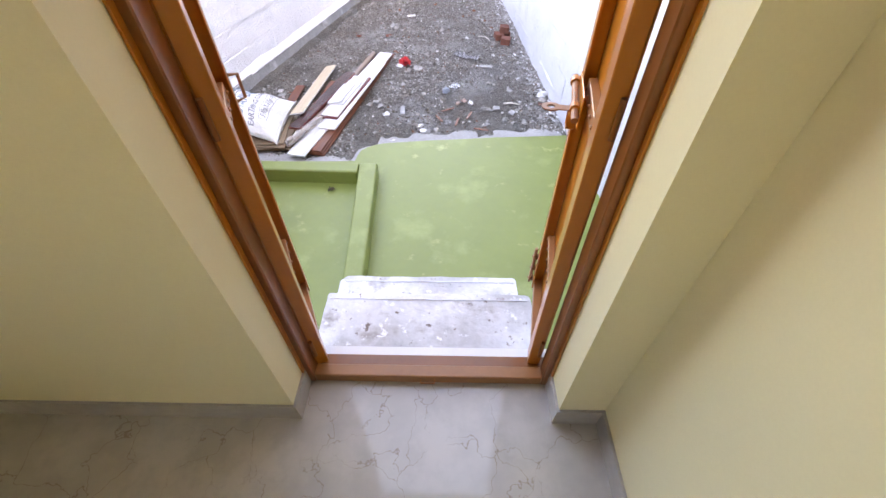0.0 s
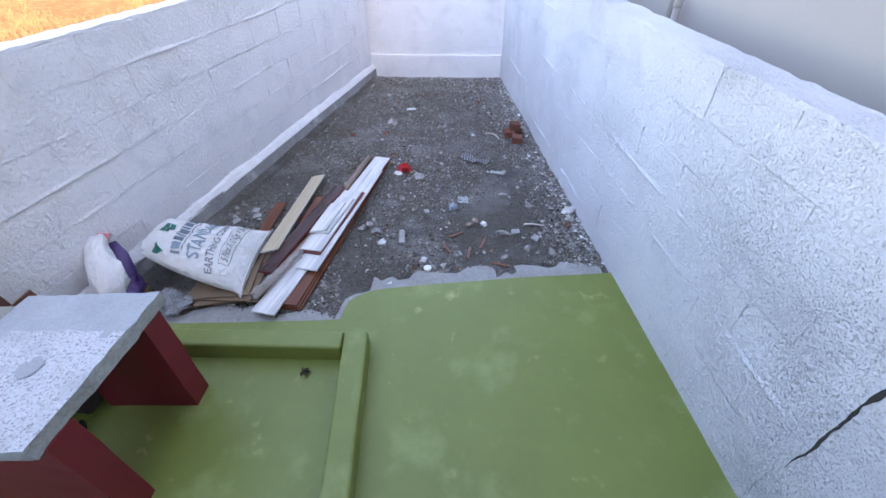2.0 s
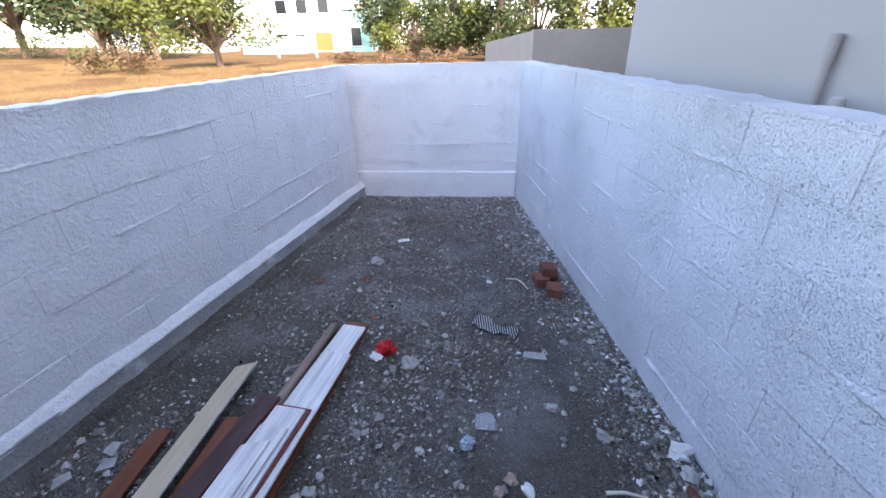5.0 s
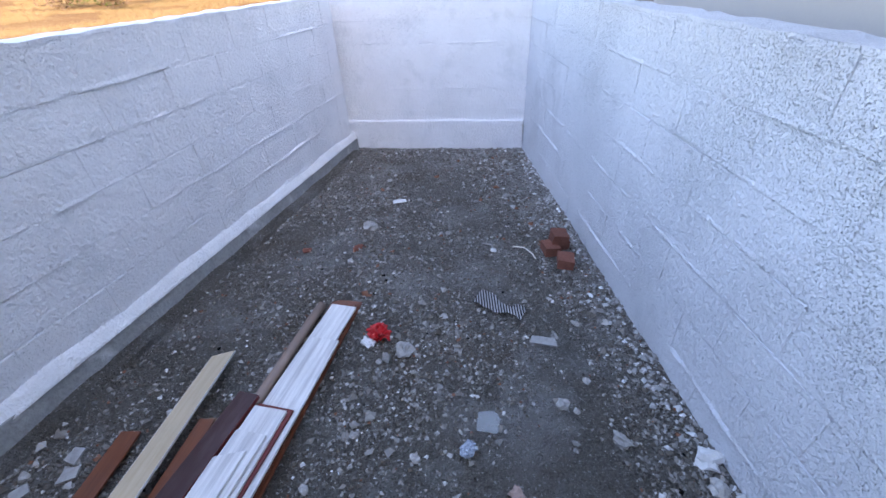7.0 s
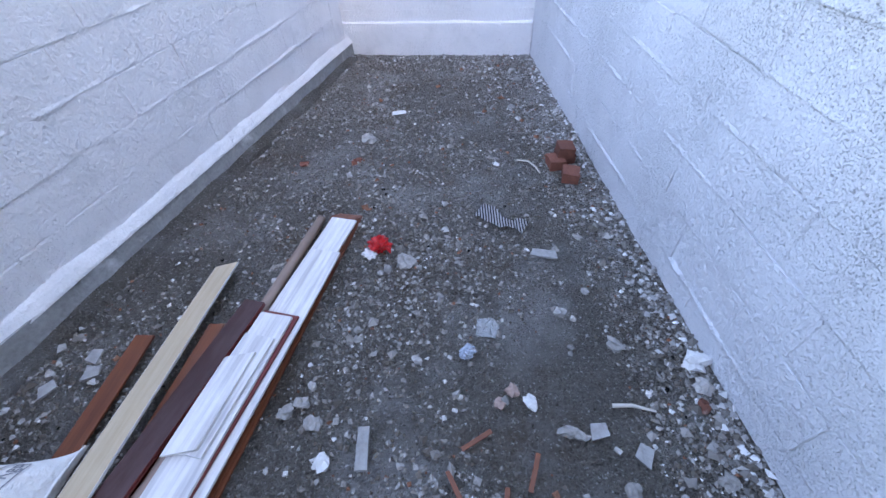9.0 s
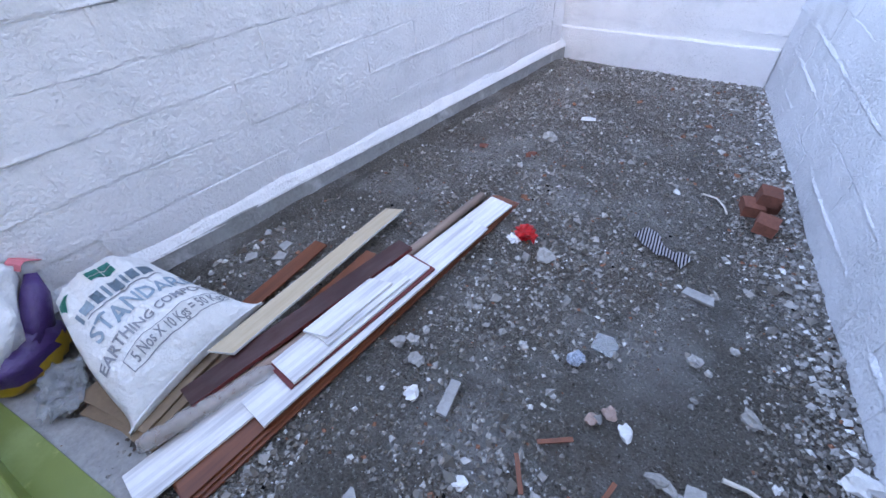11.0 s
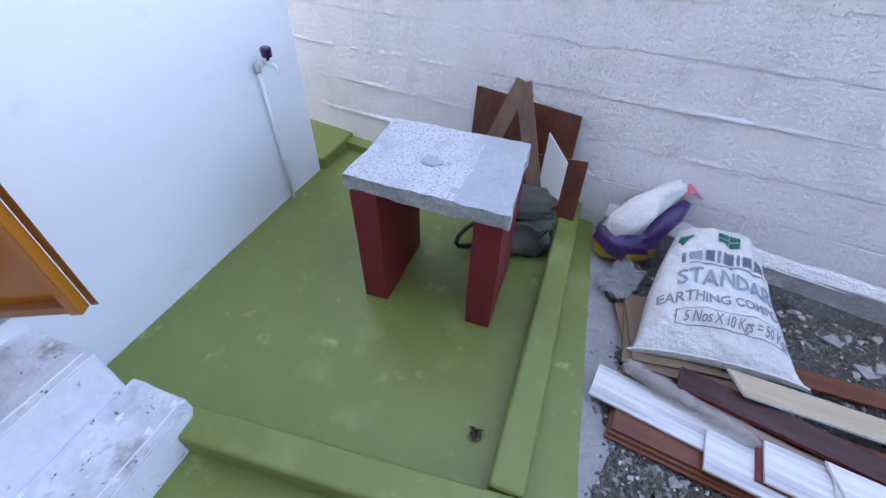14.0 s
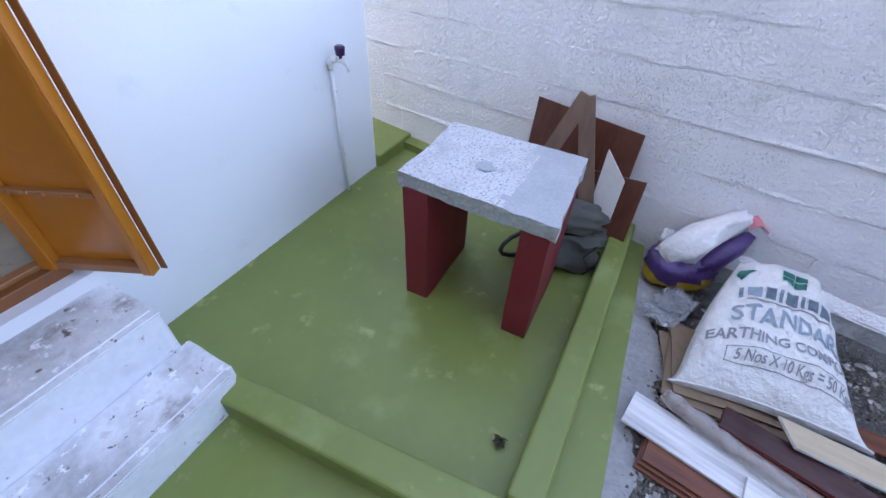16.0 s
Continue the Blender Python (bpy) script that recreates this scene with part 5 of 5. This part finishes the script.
for z0, z1, y0, y1 in ((1.75, 1.79, 4.87, 5.28), (2.45, 2.49, 4.87, 5.28), (1.79, 2.45, 4.87, 4.91), (1.79, 2.45, 5.24, 5.28)):
    part("window_frame", box(1.55, 1.57, y0, y1, z0, z1), M_MAROON, wn2)
part("drain_pipe", tube([(1.505, 5.17, 0.0), (1.505, 5.17, 1.5), (1.505, 5.175, 1.52)], 0.021, 14), M_NEIGH, nb, soft=True)
part("pipe_cowl", tube([(1.505, 5.17, 1.43), (1.505, 5.17, 1.54)], 0.027, 14), M_NEIGH, nb)
vent = part("vent_pipe", tube([(1.477, 5.012, 0.0), (1.477, 5.012, 1.27)], 0.024, 14), M_NEIGH, nb, soft=True)
part("vent_cap", tube([(1.477, 5.012, 1.25), (1.477, 5.012, 1.28), (1.477, 5.012, 1.30), (1.477, 5.012, 1.31)], [0.03, 0.03, 0.026, 0.012], 14), M_NEIGH, vent, "slotted grey vent cap")
cw = thing("compound_wall", label="bare cement compound wall behind the neighbour", category="wall", kind="structure")
part("wall_run", grid_box(0.98, 3.4, 9.0, 9.15, -0.1, 1.74, 0.3, 0.01, 2, 1), M_COMP, cw)
part("wall_return", box(0.98, 1.13, 9.15, 16, -0.1, 1.73), M_COMP, cw)


# ---- distance: trees, scrub, houses, poles ----
def leaves(bm, centre, rad, count, size, r):
    for _ in range(count):
        d = Vector((r.gauss(0, 1), r.gauss(0, 1), r.gauss(0, 1)))
        d = d.normalized() * r.random() ** 0.4
        p = Vector(centre) + Vector((d.x * rad[0], d.y * rad[1], d.z * rad[2]))
        u = Vector((r.gauss(0, 1), r.gauss(0, 1), r.gauss(0, 0.6))).normalized() * size * r.uniform(0.6, 1.4)
        v = u.cross(Vector((r.gauss(0, 1), r.gauss(0, 1), r.gauss(0, 1)))).normalized() * size * 0.5
        bm.faces.new([bm.verts.new(p - u), bm.verts.new(p + v), bm.verts.new(p + u), bm.verts.new(p - v)])


def tree(x, y, h, spread, seed, m, label, trunk_h=0.35, n=16, count=170, size=0.16):
    r = random.Random(seed)
    z = field_height(x, y) - 0.05
    t = thing("tree", pose(x, y, z), label, "tree")
    bm = tube([(0, 0, 0), (r.uniform(-0.1, 0.1), 0.05, h * 0.2), (r.uniform(-0.2, 0.2), 0.1, h * trunk_h), (r.uniform(-0.3, 0.3), 0, h * 0.7)], [h * 0.03, h * 0.024, h * 0.018, h * 0.006], 8)
    cr = bmesh.new()
    for k in range(n):
        a = r.uniform(0, 6.28)
        q = r.random() ** 0.6
        c = Vector((math.cos(a) * spread * q, math.sin(a) * spread * q, h * (trunk_h + (1 - trunk_h) * r.uniform(0.05, 0.92) * (1.1 - 0.55 * q))))
        tube([(0, 0, h * r.uniform(trunk_h * 0.6, trunk_h)), tuple(c * 0.55 + Vector((0, 0, h * 0.2))), tuple(c)], [h * 0.012, h * 0.007, h * 0.003], 5, bm)
        s = spread * r.uniform(0.28, 0.48)
        leaves(cr, c, (s, s, s * 0.7), count, size, r)
    part("trunk", bm, M_TRUNK, t)
    part("crown", cr, m, t)


tree(-15.2, 33, 8.0, 3.4, 1, M_LEAF, "small bushy green tree in the field", 0.16, 30)
tree(-41, 47, 12, 6, 2, M_LEAF2, "spreading dark tree at the field's edge", 0.3, 18, 150, 0.28)
tree(-36, 52, 10, 5.5, 3, M_LEAF2, "spreading dark tree at the field's edge", 0.3, 14, 150, 0.28)
tree(-29, 47, 11, 4.5, 4, M_LEAF2, "tall tree beside the white house", 0.35, 14, 140, 0.26)
tree(-31, 44, 10, 4.5, 7, M_LEAF2, "spreading dark tree before the white house", 0.2, 18, 150, 0.26)
tree(-25, 42, 8, 3.2, 8, M_LEAF, "small tree before the white house", 0.25, 16, 150, 0.2)
tree(-50, 50, 12, 7, 5, M_LEAF2, "spreading dark tree at the field's edge", 0.3, 14, 140, 0.3)
for k, (x, y, h) in enumerate(((-5.5, 44, 7.5), (-2.5, 40, 7), (0.5, 38, 7.5), (3.5, 37, 8), (6, 35, 8), (8.5, 36, 8.5), (11.5, 38, 9), (14, 36, 8), (-7, 56, 9), (-0.5, 46, 9), (5, 44, 10))):
    tree(x, y, h, 3.0, 20 + k, M_LEAF if k % 2 else M_LEAF2, "dense roadside bush thicket beyond the yard", 0.08, 16, 170, 0.17)


def scrub(x, y, w, h, seed, m, label):
    r = random.Random(seed)
    bm = bmesh.new()
    for k in range(9):
        leaves(bm, (r.uniform(-w, w), r.uniform(-w * 0.5, w * 0.5), h * r.uniform(0.2, 0.7)), (w * 0.35, w * 0.3, h * 0.35), 130, 0.09, r)
    ob = part("scrub_bush", bm, m)
    ob.matrix_world = pose(x, y, field_height(x, y))
    tagged(ob, label, "bush")


scrub(-17.5, 27, 2.2, 1.5, 1, M_SCRUB, "dry brown scrub bush in the orange field")
scrub(-20, 29, 1.6, 1.6, 2, M_LEAF, "half green scrub bush in the orange field")
scrub(-6, 36, 2.5, 0.9, 3, M_SCRUB, "low dry scrub along the road")
scrub(-2, 34, 2.5, 0.9, 4, M_SCRUB, "low dry scrub along the road")
scrub(-30, 44, 3, 2.6, 6, M_LEAF2, "dark green bush at the field's edge")
for k, (x, y) in enumerate(((-42, 46), (-48, 45), (-54, 46), (-26, 46), (-40, 52), (-33, 50))):
    scrub(x, y, 3.6, 4.2, 30 + k, M_LEAF2, "dark green bush at the field's edge")
scrub(-36, 45, 3, 2.8, 7, M_LEAF2, "dark green bush at the field's edge")


def dry_grass(count, seed):
    """Thin tufts of dead grass over the field, as one mesh."""
    r = random.Random(seed)
    verts, faces = [], []
    while len(faces) < count * 6:
        y = 4 + 34 * r.random() ** 1.3
        x = -3.2 - 26 * r.random() ** 1.2
        if x > -1.6 and y < 9 or noise.noise(Vector((x * 0.35, y * 0.35, 2))) < -0.12:
            continue
        z = field_height(x, y)
        for _ in range(6):
            a, h = r.uniform(0, 6.28), r.uniform(0.05, 0.2)
            bx, by = x + r.gauss(0, 0.06), y + r.gauss(0, 0.06)
            o = len(verts)
            verts += [(bx - 0.006, by, z - 0.02), (bx + 0.006, by + 0.004, z - 0.02), (bx + math.cos(a) * h * 0.8, by + math.sin(a) * h * 0.8, z + h)]
            faces.append((o, o + 1, o + 2))
    me = bpy.data.meshes.new("dry_grass")
    me.from_pydata(verts, [], faces)
    me.materials.append(M_STRAW)
    return new("dry_grass", me)


tagged(dry_grass(16000, 3), "sparse dead straw-coloured grass over the field", "grass", kind="stuff")


def house(x, y, w, d, h, m, label, wins, storeys=2):
    z = field_height(x, y) - 0.3
    hs = thing("house", pose(x, y, z), label, "house")
    part("wall", box(-w / 2, w / 2, 0, d, 0, h), m, hs)
    part("roof", box(-w / 2 - 0.3, w / 2 + 0.3, -0.3, d + 0.3, h, h + 0.35), M_FARWHITE, hs)
    for wx, wz, ww, wh, wm in wins:
        wo = part("window", box(wx - ww / 2, wx + ww / 2, -0.06, -0.01, wz, wz + wh), wm, hs)
        part("sill", box(wx - ww / 2 - 0.1, wx + ww / 2 + 0.1, -0.16, -0.065, wz - 0.12, wz - 0.01), M_FARWHITE, wo)


house(-17.5, 60, 9, 8, 7.5, M_FARWHITE, "white two-storey house with orange shutters", ((-3, 0.6, 1.6, 1.8, M_DARKWIN), (-0.6, 0.9, 1.2, 1.4, M_DARKWIN), (2.2, 0.5, 2.2, 2.0, M_ORANGE), (-2.5, 4.6, 1.2, 1.4, M_DARKWIN), (0, 4.6, 1.2, 1.4, M_DARKWIN), (2.6, 4.6, 1.2, 1.4, M_DARKWIN)))
house(-11.4, 61, 3.6, 7, 5.0, M_TEAL, "teal painted house annex", ((0, 1.0, 1.2, 2.0, M_DARKWIN),))
house(-38, 62, 15, 8, 6.5, M_FARWHITE, "white house behind the trees", ((-4, 2.2, 1.5, 1.6, M_DARKWIN), (0, 2.2, 1.5, 1.6, M_DARKWIN), (4, 2.2, 1.5, 1.6, M_DARKWIN)))
cwall = thing("garden_wall", pose(-19.6, 56, field_height(-19.6, 56) - 0.3), "pale teal garden wall before the white house", "wall")
part("wall", box(-4.2, 3.2, 0, 0.2, 0, 2.0), M_TEAL, cwall)
part("coping", box(-4.25, 3.25, -0.05, 0.25, 2.0, 2.1), M_FARWHITE, cwall)
pole = thing("utility_pole", pose(-16.0, 46, field_height(-16, 46) - 0.2), "grey concrete utility pole with cross-arms", "pole", "roadside poles")
part("shaft", tube([(0, 0, 0), (0, 0, 8)], [0.16, 0.11], 8), M_POLE, pole)
for z in (3.6, 5.0, 6.6):
    part("cross_arm", box(-0.9, 0.9, -0.06, 0.06, z, z + 0.12), M_POLE, pole)
copy_thing(pole, pose(-12.4, 46, field_height(-12.4, 46) - 0.2))
copy_thing(pole, pose(-8.8, 58, field_height(-8.8, 58) - 0.2))


# ---- blocks of the boundary walls ----
rnd = random.Random(4)
for core, length, side, courses, skin in BLOCK_JOBS:
    for c in range(courses):
        xx = 0.0
        first = True
        while xx < length - 0.12:
            half = (first and c % 2) or (length - xx < 0.41)
            ln = 0.2 if half else 0.4
            if xx + ln > length + 0.05:
                break
            ob = new("block", rnd.choice((HALF if half else FULL)[skin]))
            ob.parent = core
            flip = rnd.choice((0, 180))
            ob.matrix_basis = pose(xx + ln / 2, side * 0.075 + rnd.uniform(-0.0015, 0.0015), c * 0.2 + 0.1 + rnd.uniform(-0.0006, 0.0006), rnd.uniform(-0.4, 0.4), 0, flip + rnd.uniform(-0.2, 0.2))
            xx += ln
            first = False
